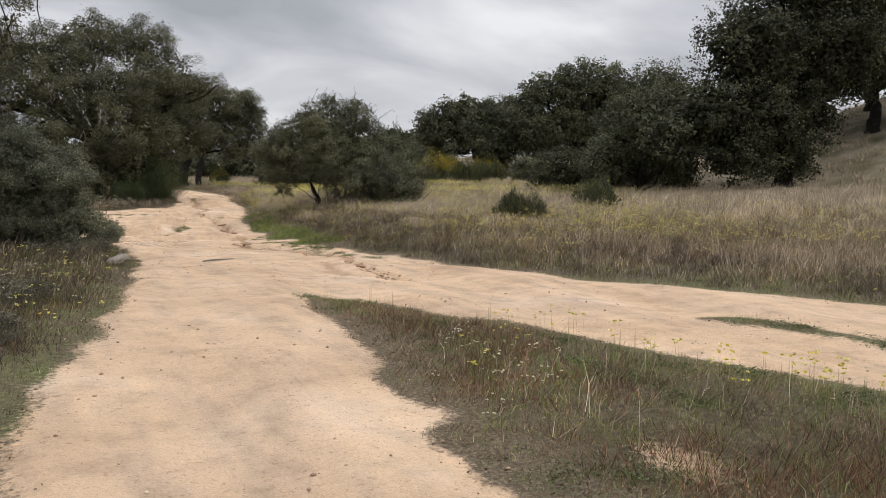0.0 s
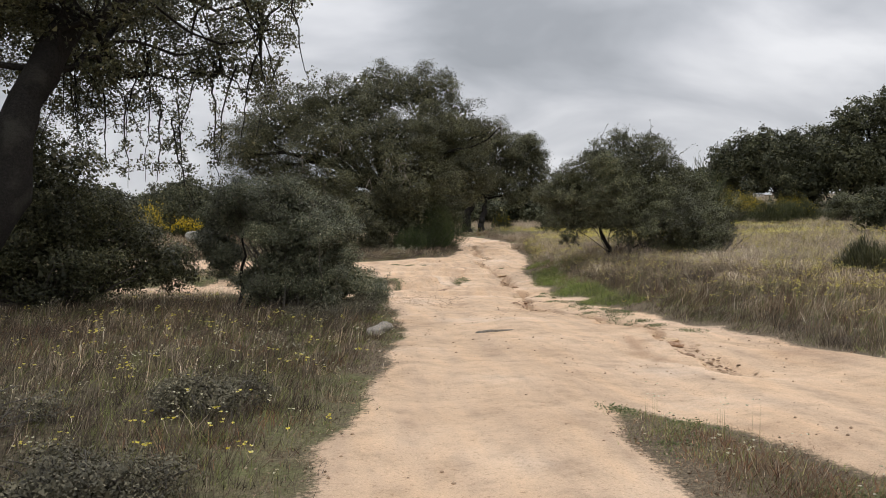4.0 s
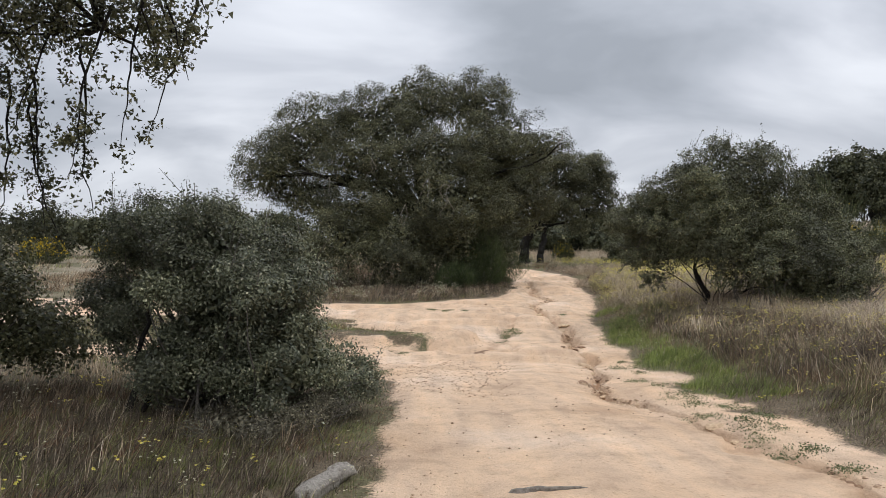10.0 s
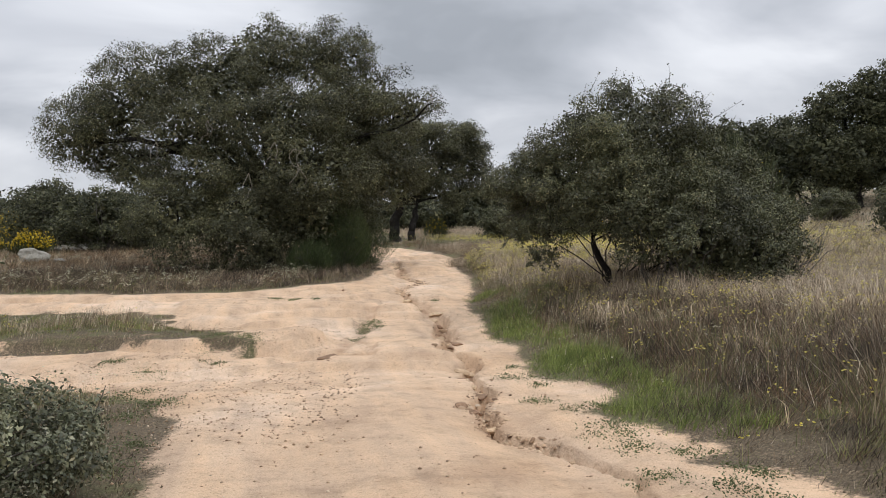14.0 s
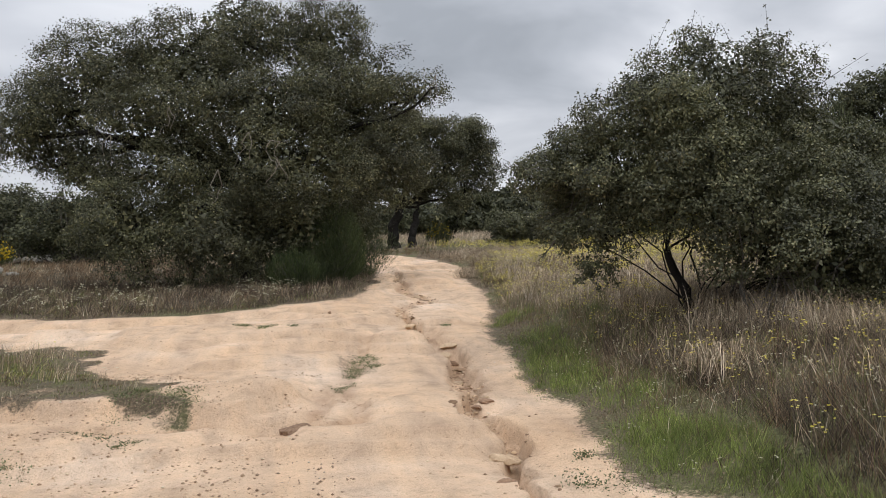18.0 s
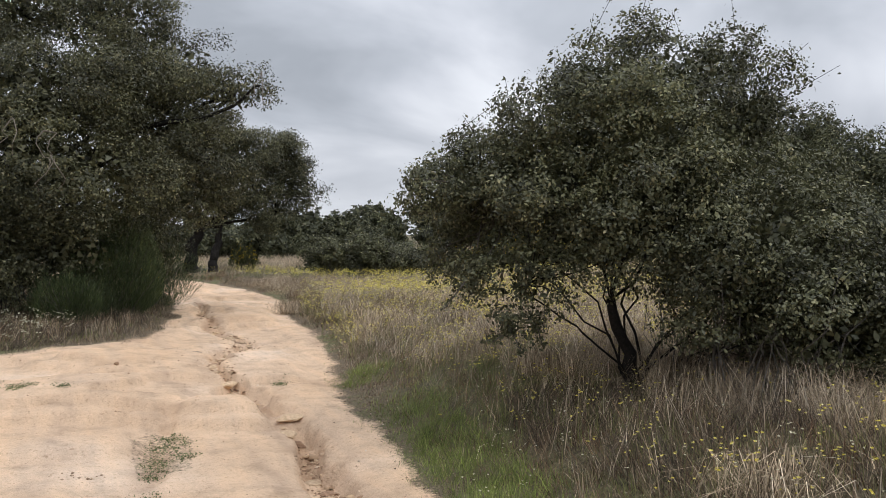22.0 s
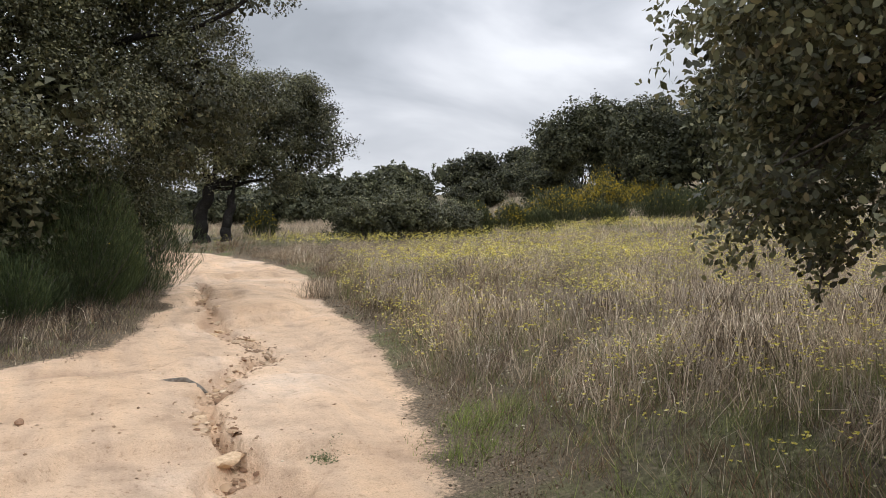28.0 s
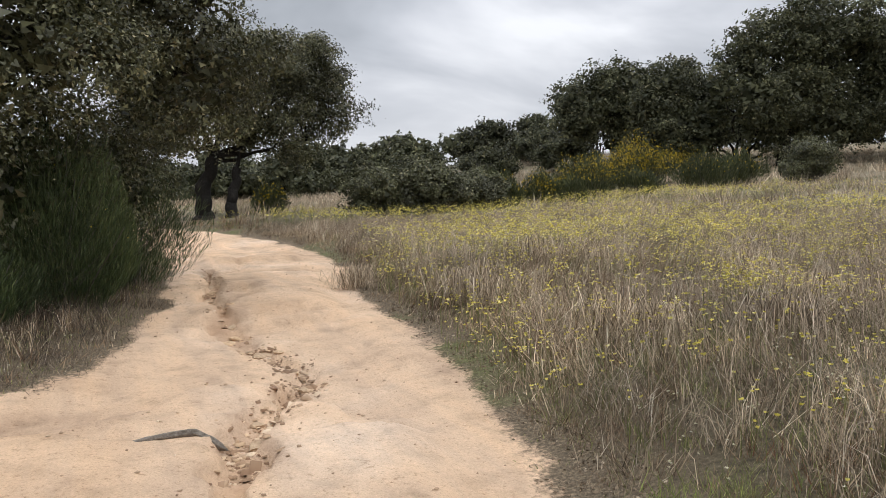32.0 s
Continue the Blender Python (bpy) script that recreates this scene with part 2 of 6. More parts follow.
def ground_material():
    m, tr, b = material("sandy_ground", 0.95, 0.12)
    ln = tr.links.new
    sand = node(tr, "ShaderNodeAttribute", attribute_name="sand")
    wet = node(tr, "ShaderNodeAttribute", attribute_name="crust")
    green = node(tr, "ShaderNodeAttribute", attribute_name="green")
    cover = node(tr, "ShaderNodeAttribute", attribute_name="cover")
    grass_shade = node(tr, "ShaderNodeAttribute", attribute_name="grass_shade")
    big, mid, fine, grit = noise_of(tr, 0.55, 4.0), noise_of(tr, 3.2, 5.0, 0.6), noise_of(tr, 24.0, 6.0, 0.7), noise_of(tr, 85.0, 3.0, 0.6)
    base = ramp(tr, [(0.28, (0.48, 0.335, 0.225)), (0.42, (0.60, 0.435, 0.30)), (0.55, (0.66, 0.485, 0.34)), (0.74, (0.74, 0.585, 0.45))], big)
    tone = ramp(tr, [(0.3, (0.76, 0.75, 0.74)), (0.48, (0.97, 0.96, 0.95)), (0.75, (1.1, 1.09, 1.07))], mid)
    col = mixed(tr, 1.0, base.outputs[0], tone.outputs[0], "MULTIPLY")
    speck = ramp(tr, [(0.33, (0.62, 0.56, 0.5)), (0.42, (1, 1, 1)), (0.7, (1.08, 1.08, 1.08))], fine)
    col = mixed(tr, 0.75, col, speck.outputs[0], "MULTIPLY")
    grain = ramp(tr, [(0.30, (0.5, 0.46, 0.42)), (0.43, (0.93, 0.92, 0.91)), (0.6, (1.03, 1.03, 1.03)), (0.70, (1.3, 1.3, 1.3))], noise_of(tr, 75.0, 4.0, 0.85))
    col = mixed(tr, 0.9, col, grain.outputs[0], "MULTIPLY")
    geo_s = node(tr, "ShaderNodeNewGeometry")
    stretch = node(tr, "ShaderNodeMapping")
    stretch.inputs["Scale"].default_value = (1.9, 0.28, 1.0)
    stretch.inputs["Rotation"].default_value = (0, 0, 0.12)
    ln(geo_s.outputs["Position"], stretch.inputs[0])
    streak = ramp(tr, [(0.34, (0.85, 0.855, 0.875)), (0.48, (1.0, 1.0, 1.0)), (0.66, (1.12, 1.09, 1.04))], noise_of(tr, 1.6, 5.0, 0.6, stretch.outputs[0]))
    col = mixed(tr, 0.85, col, streak.outputs[0], "MULTIPLY")
    # bits of gravel
    vor = node(tr, "ShaderNodeTexVoronoi", Scale=26.0, Randomness=1.0)
    geo = node(tr, "ShaderNodeNewGeometry")
    ln(geo.outputs["Position"], vor.inputs["Vector"])
    dots = ramp(tr, [(0.0, (1, 1, 1)), (0.16, (1, 1, 1)), (0.22, (0, 0, 0))], vor.outputs["Distance"])
    few = ramp(tr, [(0.60, (0, 0, 0)), (0.68, (1, 1, 1))], mid)
    dm = node(tr, "ShaderNodeMath", operation="MULTIPLY")
    ln(dots.outputs[0], dm.inputs[0])
    ln(few.outputs[0], dm.inputs[1])
    dm2 = node(tr, "ShaderNodeMath", operation="MULTIPLY")
    dm2.inputs[1].default_value = 0.45
    ln(dm.outputs[0], dm2.inputs[0])
    col = mixed(tr, dm2.outputs[0], col, (0.25, 0.17, 0.11))
    # reddish clay where the rain has cut in
    col = mixed(tr, wet.outputs["Fac"], col, (0.30, 0.175, 0.10))
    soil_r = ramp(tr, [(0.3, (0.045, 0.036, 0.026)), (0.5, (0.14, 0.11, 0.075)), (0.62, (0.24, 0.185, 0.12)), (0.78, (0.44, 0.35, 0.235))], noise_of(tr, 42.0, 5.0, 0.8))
    # darker meadow soil, with shade between the blades put into its colour
    shaded_soil = ramp(tr, [(0.35, (0.042, 0.036, 0.023)), (0.55, (0.12, 0.10, 0.064)), (0.75, (0.26, 0.215, 0.145))], fine)
    soil_h = mixed(tr, grass_shade.outputs["Fac"], soil_r.outputs[0], shaded_soil.outputs[0])
    moss = ramp(tr, [(0.35, (0.06, 0.065, 0.027)), (0.55, (0.145, 0.155, 0.065)), (0.72, (0.25, 0.23, 0.125))], fine)
    gm = node(tr, "ShaderNodeMath", operation="MULTIPLY_ADD", use_clamp=True)
    gm.inputs[1].default_value = 1.6
    ln(green.outputs["Fac"], gm.inputs[0])
    gs = node(tr, "ShaderNodeMath", operation="MULTIPLY_ADD")
    gs.inputs[1].default_value, gs.inputs[2].default_value = 2.2, -1.75
    ln(mid, gs.inputs[0])
    ln(gs.outputs[0], gm.inputs[2])
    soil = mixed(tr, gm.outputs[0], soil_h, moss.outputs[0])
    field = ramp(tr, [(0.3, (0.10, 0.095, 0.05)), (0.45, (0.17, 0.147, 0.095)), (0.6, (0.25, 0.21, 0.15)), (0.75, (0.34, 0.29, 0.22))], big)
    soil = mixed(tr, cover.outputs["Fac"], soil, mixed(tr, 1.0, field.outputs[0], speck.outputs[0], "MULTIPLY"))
    edge = node(tr, "ShaderNodeMath", operation="ADD")
    ln(sand.outputs["Fac"], edge.inputs[0])
    em = node(tr, "ShaderNodeMath", operation="MULTIPLY_ADD")
    em.inputs[1].default_value, em.inputs[2].default_value = 0.9, -0.45
    ln(fine, em.inputs[0])
    ln(em.outputs[0], edge.inputs[1])
    cut = ramp(tr, [(0.38, (0, 0, 0)), (0.62, (1, 1, 1))], edge.outputs[0])
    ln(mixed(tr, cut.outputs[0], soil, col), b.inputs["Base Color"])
    hm = node(tr, "ShaderNodeMath", operation="MULTIPLY_ADD")
    hm.inputs[1].default_value = 0.5
    ln(grit, hm.inputs[0])
    ln(fine, hm.inputs[2])
    hm2 = node(tr, "ShaderNodeMath", operation="MULTIPLY_ADD")
    hm2.inputs[1].default_value = 2.2
    ln(mid, hm2.inputs[0])
    ln(hm.outputs[0], hm2.inputs[2])
    bump(tr, b, hm2.outputs[0], 0.85, 0.024)
    return m


GROUND = ground_material()

# ---- mesh helpers ----
rng = np.random.default_rng(7)


def mesh_np(name, verts, faces):
    """A mesh from arrays of corners and of faces that all have the same number of corners."""
    me = bpy.data.meshes.new(name)
    verts, faces = np.asarray(verts, np.float32), np.asarray(faces, np.int32)
    n, k = faces.shape
    me.vertices.add(len(verts))
    me.vertices.foreach_set("co", verts.ravel())
    me.loops.add(n * k)
    me.loops.foreach_set("vertex_index", faces.ravel())
    me.polygons.add(n)
    me.polygons.foreach_set("loop_start", np.arange(n, dtype=np.int32) * k)
    me.update(calc_edges=True)
    return me


def smooth(me):
    me.polygons.foreach_set("use_smooth", np.ones(len(me.polygons), bool))


def part(name, me, mat, parent, label=""):
    ob = new(name, me)
    if mat:
        me.materials.append(mat)
    ob.parent = parent
    if parent:
        ob.matrix_parent_inverse = Matrix.Translation(parent.location).inverted()
    return tagged(ob, label)


def thing(name, place, label, category, group="", kind=""):
    ob = new(name)
    ob.location = place
    ob.empty_display_size = 0.2
    return tagged(ob, label, category, group, kind)


def unit(v):
    return v / np.maximum(np.linalg.norm(v, axis=-1, keepdims=True), 1e-9)


def leaves(centres, outward, size, shape=0.5, spread=0.9, droop=0.2, fold=0.25):
    """One folded pointed leaf at each centre, turned about its outward way."""
    n = len(centres)
    d = unit(outward + rng.normal(0, spread, (n, 3)) + [0, 0, -droop])
    s = unit(np.cross(d, rng.normal(0, 1, (n, 3))))
    up = np.cross(s, d)
    ln = (size * rng.uniform(0.65, 1.35, n))[:, None]
    w = ln * shape * 0.5
    v = np.empty((n, 4, 3))
    v[:, 0] = centres - d * ln * 0.5
    v[:, 1] = centres + s * w + up * w * fold
    v[:, 2] = centres + d * ln * 0.5
    v[:, 3] = centres - s * w + up * w * fold
    return v.reshape(-1, 3), np.arange(n * 4).reshape(n, 4)


def facing_leaves(centres, outward, size, shape=0.5, spread=0.55, droop=0.0, fold=0.25, corners=4):
    """Leaves whose faces turn outward and up, as leaves that seek light do."""
    n = len(centres)
    up = unit(outward * 0.75 + rng.normal(0, spread, (n, 3)) + [0, 0, 0.35])
    d = unit(np.cross(up, rng.normal(0, 1, (n, 3))) + [0, 0, -droop])
    s = unit(np.cross(up, d))
    ln = (size * rng.uniform(0.6, 1.4, n))[:, None]
    w = ln * shape * 0.5
    spots = {3: ((-0.5, 0.0), (0.15, 1.25), (0.3, -1.25)), 4: ((-0.5, 0), (0.0, 1.0), (0.5, 0), (0.0, -1.0)), 6: ((-0.5, 0), (-0.2, 0.95), (0.2, 0.85), (0.5, 0), (0.2, -0.85), (-0.2, -0.95))}[corners]
    v = np.empty((n, corners, 3))
    for k, (a, b) in enumerate(spots):
        v[:, k] = centres + d * ln * a + s * w * b + up * w * fold * abs(b)
    return v.reshape(-1, 3), np.arange(n * corners).reshape(n, corners)


def toned(me, tone, corners):
    """Stores a tone on each leaf or blade."""
    a = me.attributes.new("tone", "FLOAT", "POINT")
    a.data.foreach_set("value", np.repeat(tone, corners).astype(np.float32))
    return me


def tubes(lines, sides=6):
    """Tapered tubes; each line is (points, radii)."""
    vs, fs, base = [], [], 0
    for pts, rad in lines:
        pts, rad = np.asarray(pts, float), np.asarray(rad, float)
        n = len(pts)
        tan = unit(np.gradient(pts, axis=0))
        ref = np.zeros(3)
        ref[np.argmin(np.abs(tan).max(0))] = 1.0
        a = unit(np.cross(tan, ref))
        b = np.cross(tan, a)
        ang = np.arange(sides) * 2 * np.pi / sides
        ring = pts[:, None] + rad[:, None, None] * (a[:, None] * np.cos(ang)[None, :, None] + b[:, None] * np.sin(ang)[None, :, None])
        vs.append(ring.reshape(-1, 3))
        i = np.arange(n - 1)[:, None] * sides
        j = np.arange(sides)[None]
        k = (j + 1) % sides
        fs.append((base + np.stack([i + j, i + k, i + sides + k, i + sides + j], -1)).reshape(-1, 4))
        base += n * sides
    return np.concatenate(vs), np.concatenate(fs)


def bent(a, b, n, wob, sag=0.0):
    """A crooked line from a to b."""
    a, b = np.asarray(a, float), np.asarray(b, float)
    t = np.linspace(0, 1, n)[:, None]
    p = a + (b - a) * t
    off = np.cumsum(rng.normal(0, 1, (n, 3)), 0)
    off -= off[0] + (off[-1] - off[0]) * t
    off *= wob * np.linalg.norm(b - a) / n**0.5
    p = p + off
    p[:, 2] += sag * 4 * (t * (1 - t))[:, 0]
    return p


def hashed(ix, iy, seed):
    v = np.sin(ix * 127.1 + iy * 311.7 + seed * 74.7) * 43758.5453
    return v - np.floor(v)


def noise2(x, y, scale, seed=0, octaves=3):
    """Value noise from 0 to 1 on arrays."""
    total, amp, norm = 0.0, 1.0, 0.0
    for o in range(octaves):
        u, v = x * scale * 2**o, y * scale * 2**o
        iu, iv = np.floor(u), np.floor(v)
        fu, fv = u - iu, v - iv
        fu, fv = fu * fu * (3 - 2 * fu), fv * fv * (3 - 2 * fv)
        s = seed + o * 13
        val = (hashed(iu, iv, s) * (1 - fu) + hashed(iu + 1, iv, s) * fu) * (1 - fv) + (hashed(iu, iv + 1, s) * (1 - fu) + hashed(iu + 1, iv + 1, s) * fu) * fv
        total, norm, amp = total + amp * val, norm + amp, amp * 0.5
    return total / norm


def step(a, b, v):
    t = np.clip((v - a) / (b - a), 0, 1)
    return t * t * (3 - 2 * t)


# ---- the plan: sand tracks, grass islands, gullies ----
LEFT_EDGE = [(-2.6, -14), (-2.1, -6), (-1.6, -1), (-1.3, 1), (-1.0, 2.5), (-0.6, 4.8), (-0.3, 6.3), (-0.1, 8), (0.1, 11.3), (0.05, 13.9), (-0.3, 15.2), (-0.9, 15.9), (-2.2, 16.7), (-6, 17.6), (-16, 18.5)]
FAR_EDGE = [(-16, 29), (-8, 28), (-4.8, 27.5), (-2.5, 26.8), (-0.3, 26.6), (1.2, 27.2), (2.6, 28.2), (3.4, 29.5), (3.9, 31.5), (4.3, 34.5), (4.5, 38), (4.2, 42), (2.5, 46), (-2, 49)]
RIGHT_EDGE = [(0, 51.5), (4.5, 48.5), (6.4, 44.5), (7.2, 40.5), (7.3, 37.3), (6.7, 33), (6.2, 31), (5.9, 28), (5.4, 26), (5.0, 24), (4.6, 22.3), (4.4, 20.5), (4.15, 18.2), (4.02, 16.6), (3.8, 14.2), (3.88, 12.2), (4.05, 10.8), (4.1, 9.6), (4.3, 8.2), (4.55, 7), (5.0, 5.6), (5.6, 3.9), (6.5, 2.5), (7.3, 1), (9.5, -3), (14, -10)]
WEDGE = [(8.0, -12), (4.6, -4), (3.6, -1.4), (3.2, -0.3), (2.8, 1.1), (2.3, 2.1), (1.9, 3.1), (1.35, 4.0), (1.15, 3.3), (0.95, 1.2), (0.75, -0.1), (0.5, -1.3), (0.45, -2.1), (0.3, -6), (-0.3, -14)]
TRACK = np.array(LEFT_EDGE + FAR_EDGE + RIGHT_EDGE + WEDGE)
ISLAND = np.array([(-9.0, 19.2), (-1.2, 19.2), (-0.5, 18.9), (0.1, 18.7), (0.6, 18.6), (0.3, 19.6), (-0.2, 20.4), (-1.3, 23.0), (-2.1, 23.7), (-2.6, 23.9), (-9.0, 24.2)])
STRIP = np.array([(4.7, 1.3), (5.0, 1.2), (5.3, 0.2), (5.4, -1.2), (5.1, -1.3), (4.85, 0.2)])
TUFT = np.array([(2.25, 20.9), (2.65, 20.9), (2.8, 21.9), (2.5, 22.3), (2.3, 21.8)])
LEDGE = np.array([(-1.59, 19.36), (-0.50, 18.77), (0.21, 18.80), (0.61, 18.50), (1.14, 18.33), (1.56, 18.71), (1.78, 19.59)])
GULLIES = [  # line, width, depth
    ([(3.1, 5.6), (3.2, 7.4), (3.45, 8.7), (3.25, 10.3), (3.05, 12.3), (2.75, 13.4), (2.85, 14.2), (3.15, 15.6), (3.35, 16.8), (3.3, 18.2), (3.6, 19.4), (3.75, 20.6), (3.9, 22.0), (3.75, 23.0), (3.6, 24.4), (3.75, 25.6), (3.95, 26.6), (4.5, 27.6), (4.75, 28.2), (4.5, 29.0), (4.35, 30.5), (4.6, 32.5), (4.9, 35)], 0.10, 0.24),
    ([(-0.5, 18.4), (0.6, 18.3), (1.5, 18.05), (2.2, 18.0)], 0.11, 0.11),
    ([(1.75, 18.3), (1.9, 19.5), (2.3, 20.6), (2.75, 22.8), (3.2, 23.5)], 0.12, 0.06),
    ([(-0.6, 25.6), (0.4, 25.0), (1.2, 24.3)], 0.12, 0.10),
    ([(3.2, 5.8), (2.6, 6.6), (2.9, 8.2)], 0.1, 0.05),
    ([(2.9, 15.2), (2.2, 15.3), (1.6, 16.0)], 0.06, 0.05),
    ([(5.2, 33.5), (5.5, 36.0), (6.2, 37.5)], 0.12, 0.07),
    ([(2.2, 18.1), (2.25, 19.0), (2.15, 20.2)], 0.08, 0.07),
]


def spline(poly, n=8):
    p = np.asarray(poly, float)
    t = np.arange(len(p))
    tt = np.linspace(0, len(p) - 1, (len(p) - 1) * n + 1)
    return np.stack([np.interp(tt, t, p[:, 0]), np.interp(tt, t, p[:, 1])], 1)


def line_distance(x, y, line):
    p = np.asarray(line, float)
    best = np.full(np.shape(x), 1e9)
    for (ax, ay), (bx, by) in zip(p[:-1], p[1:]):
        dx, dy = bx - ax, by - ay
        t = np.clip(((x - ax) * dx + (y - ay) * dy) / (dx * dx + dy * dy + 1e-9), 0, 1)
        best = np.minimum(best, (x - ax - t * dx) ** 2 + (y - ay - t * dy) ** 2)
    return np.sqrt(best)


def inside(x, y, poly):
    """Distance into a closed outline, negative outside."""
    p = np.vstack([poly, poly[:1]])
    odd = np.zeros(np.shape(x), bool)
    for (ax, ay), (bx, by) in zip(p[:-1], p[1:]):
        if ay != by:
            odd ^= ((ay > y) != (by > y)) & (x < (bx - ax) * (y - ay) / (by - ay) + ax)
    d = line_distance(x, y, p)
    return np.where(odd, d, -d)


def sand_depth(x, y):
    d = inside(x, y, TRACK)
    for island in (ISLAND, STRIP):
        d = np.minimum(d, -inside(x, y, island))
    return d


LEVEL = np.array([(-400, 0.6), (-60, 0.25), (-6, 0.05), (4, 0.05), (9, -0.03), (14, -0.2), (18, -0.3), (23, -0.2), (26, -0.09), (28, -0.02), (30, 0.06), (33, 0.18), (38, 0.17), (50, 0.45), (70, 0.6), (500, 2.0)])
EDGE_X = np.array([(-20, 9.0), (1, 7.3), (3.9, 5.6), (7, 4.55), (10.2, 4.05), (12.2, 3.88), (14.2, 3.8), (18.2, 4.15), (22.3, 4.6), (26, 5.4), (31, 6.2), (37, 7.3), (44, 6.5), (60, 6)])
RISE = np.array([(-20, 0.1), (6, 0.12), (12, 0.4), (17, 0.58), (22, 0.5), (28, 0.3), (36, 0.15), (60, 0.1)])


def land(x, y):
    """The lie of the land without ruts."""
    z = sum(np.interp(y + o, LEVEL[:, 0], LEVEL[:, 1]) for o in (-1.5, 0, 1.5)) / 3
    z = z + np.interp(y, RISE[:, 0], RISE[:, 1]) * step(-0.1, 2.2, x - np.interp(y, EDGE_X[:, 0], EDGE_X[:, 1]))
    z = z + 0.045 * np.clip(x - 15, 0, 90) + 0.06 * np.clip(y - 50, 0, 30) * step(25, 38, x)
    z = z + 0.28 * np.clip(x - 32, 0, 45) * step(50, 34, y)
    z = z + 0.12 * step(-0.5, -3, x) * step(0, 6, y) * step(16, 12, y)
    far = step(40, 160, np.hypot(x, y - 20))
    return z + far * (noise2(x, y, 0.008, 5) - 0.5) * 10


def meander(x, y):
    """Bends the gullies' lines as running water does."""
    return x + (noise2(x, y, 2.6, 21) - 0.5) * 0.3, y + (noise2(x, y, 2.6, 22) - 0.5) * 0.3


def ground_height(x, y):
    x, y = np.asarray(x, float), np.asarray(y, float)
    d = sand_depth(x, y)
    on = step(-0.1, 0.35, d)
    z = land(x, y)
    z = z + (1 - on) * ((noise2(x, y, 0.9, 3) - 0.5) * 0.10 + 0.03) * step(-0.05, 0.6, -d)
    z = z + on * ((noise2(x, y, 0.45, 8, 2) - 0.5) * 0.12 + (noise2(x, y, 1.9, 9) - 0.5) * 0.032)
    # low ledges where rain has washed the sand
    n = noise2(x * 0.55 + y * 0.12, y, 0.55, 15, 3)
    wash = on * step(0.25, 0.7, d) * step(14, 18, y) * step(46, 38, y)
    z = z + wash * 0.095 * (step(0.44, 0.47, n) + step(0.56, 0.585, n) - 0.9)
    # the bank of the clearing breaks off towards the lower track
    over = y - np.interp(x, LEDGE[:, 0], LEDGE[:, 1]) + (noise2(x, y, 3.0, 17) - 0.5) * 0.3
    z = z + 0.15 * step(0, 0.1, over) * step(2.6, 0.6, over) * step(LEDGE[-1, 0] + 0.15, LEDGE[-1, 0] - 0.4, x) * step(-9, -5, x)
    # shallow wheel hollows along the nearer track
    wheel = np.sin((x - np.interp(y, [-10, 0, 8, 14, 24], [-0.8, -0.3, 1.2, 1.7, 3.0])) * 3.6) * 0.024
    z = z + on * wheel * step(18, 12, y)
    for line, w, depth in GULLIES:
        g = line_distance(*meander(x, y), line)
        swell = noise2(x, y, 0.8, 4, 2)
        wide = w * (0.3 + 3.2 * swell**2.4)
        z = z - depth * np.interp(y, [11.5, 15.5, 22.5, 25.5], [0.42, 1.0, 0.9, 0.6]) * (1.35 - 1.0 * swell) * (0.35 + 1.2 * noise2(x, y, 1.1, 6, 2)) * (1 - step(wide * 0.6, wide * 1.15, g)) - depth * 0.2 * np.exp(-((g / (w * 4)) ** 2))
        z = z + (1 - step(wide * 0.6, wide * 1.4, g)) * (noise2(x, y, 9.0, 24, 2) - 0.5) * depth * 0.5
    return z


def axis_points(spans, grow, end):
    """Points along an axis: stretches of a given spacing, growing coarser outside."""
    inner = np.concatenate([np.arange(a, b - f * 0.5, f) for (a, f), (b, _) in zip(spans[:-1], spans[1:])] + [[spans[-1][0]]])
    sides = []
    for p, f, way in ((spans[-1][0], spans[-1][1], 1), (spans[0][0], spans[0][1], -1)):
        out, st = [], f
        while abs(p) < end:
            st = min(st * grow, 30)
            p += st * way
            out.append(p)
        sides.append(out)
    return np.concatenate([sides[1][::-1], inner, sides[0]])


GX = axis_points([(-6.5, 0.13), (-3.0, 0.1), (1.6, 0.06), (2.6, 0.032), (4.6, 0.06), (5.2, 0.1), (8.0, 0.1)], 1.17, 900)
GY = axis_points([(-6.0, 0.12), (4.5, 0.075), (12.0, 0.06), (30.0, 0.1), (45.0, 0.12)], 1.17, 900)
gx, gy = np.meshgrid(GX, GY)
gz = ground_height(gx, gy)
gd = sand_depth(gx, gy)


def looked_up(grid, x, y):
    """Values of the ground's grid between its points."""
    i = np.clip(np.searchsorted(GX, x) - 1, 0, len(GX) - 2)
    j = np.clip(np.searchsorted(GY, y) - 1, 0, len(GY) - 2)
    u, v = (x - GX[i]) / (GX[i + 1] - GX[i]), (y - GY[j]) / (GY[j + 1] - GY[j])
    return (grid[j, i] * (1 - u) + grid[j, i + 1] * u) * (1 - v) + (grid[j + 1, i] * (1 - u) + grid[j + 1, i + 1] * u) * v


def ground_z(x, y):
    return looked_up(gz, x, y)


def edge_depth(x, y):
    return looked_up(gd, x, y)


gi = inside(gx, gy, ISLAND)


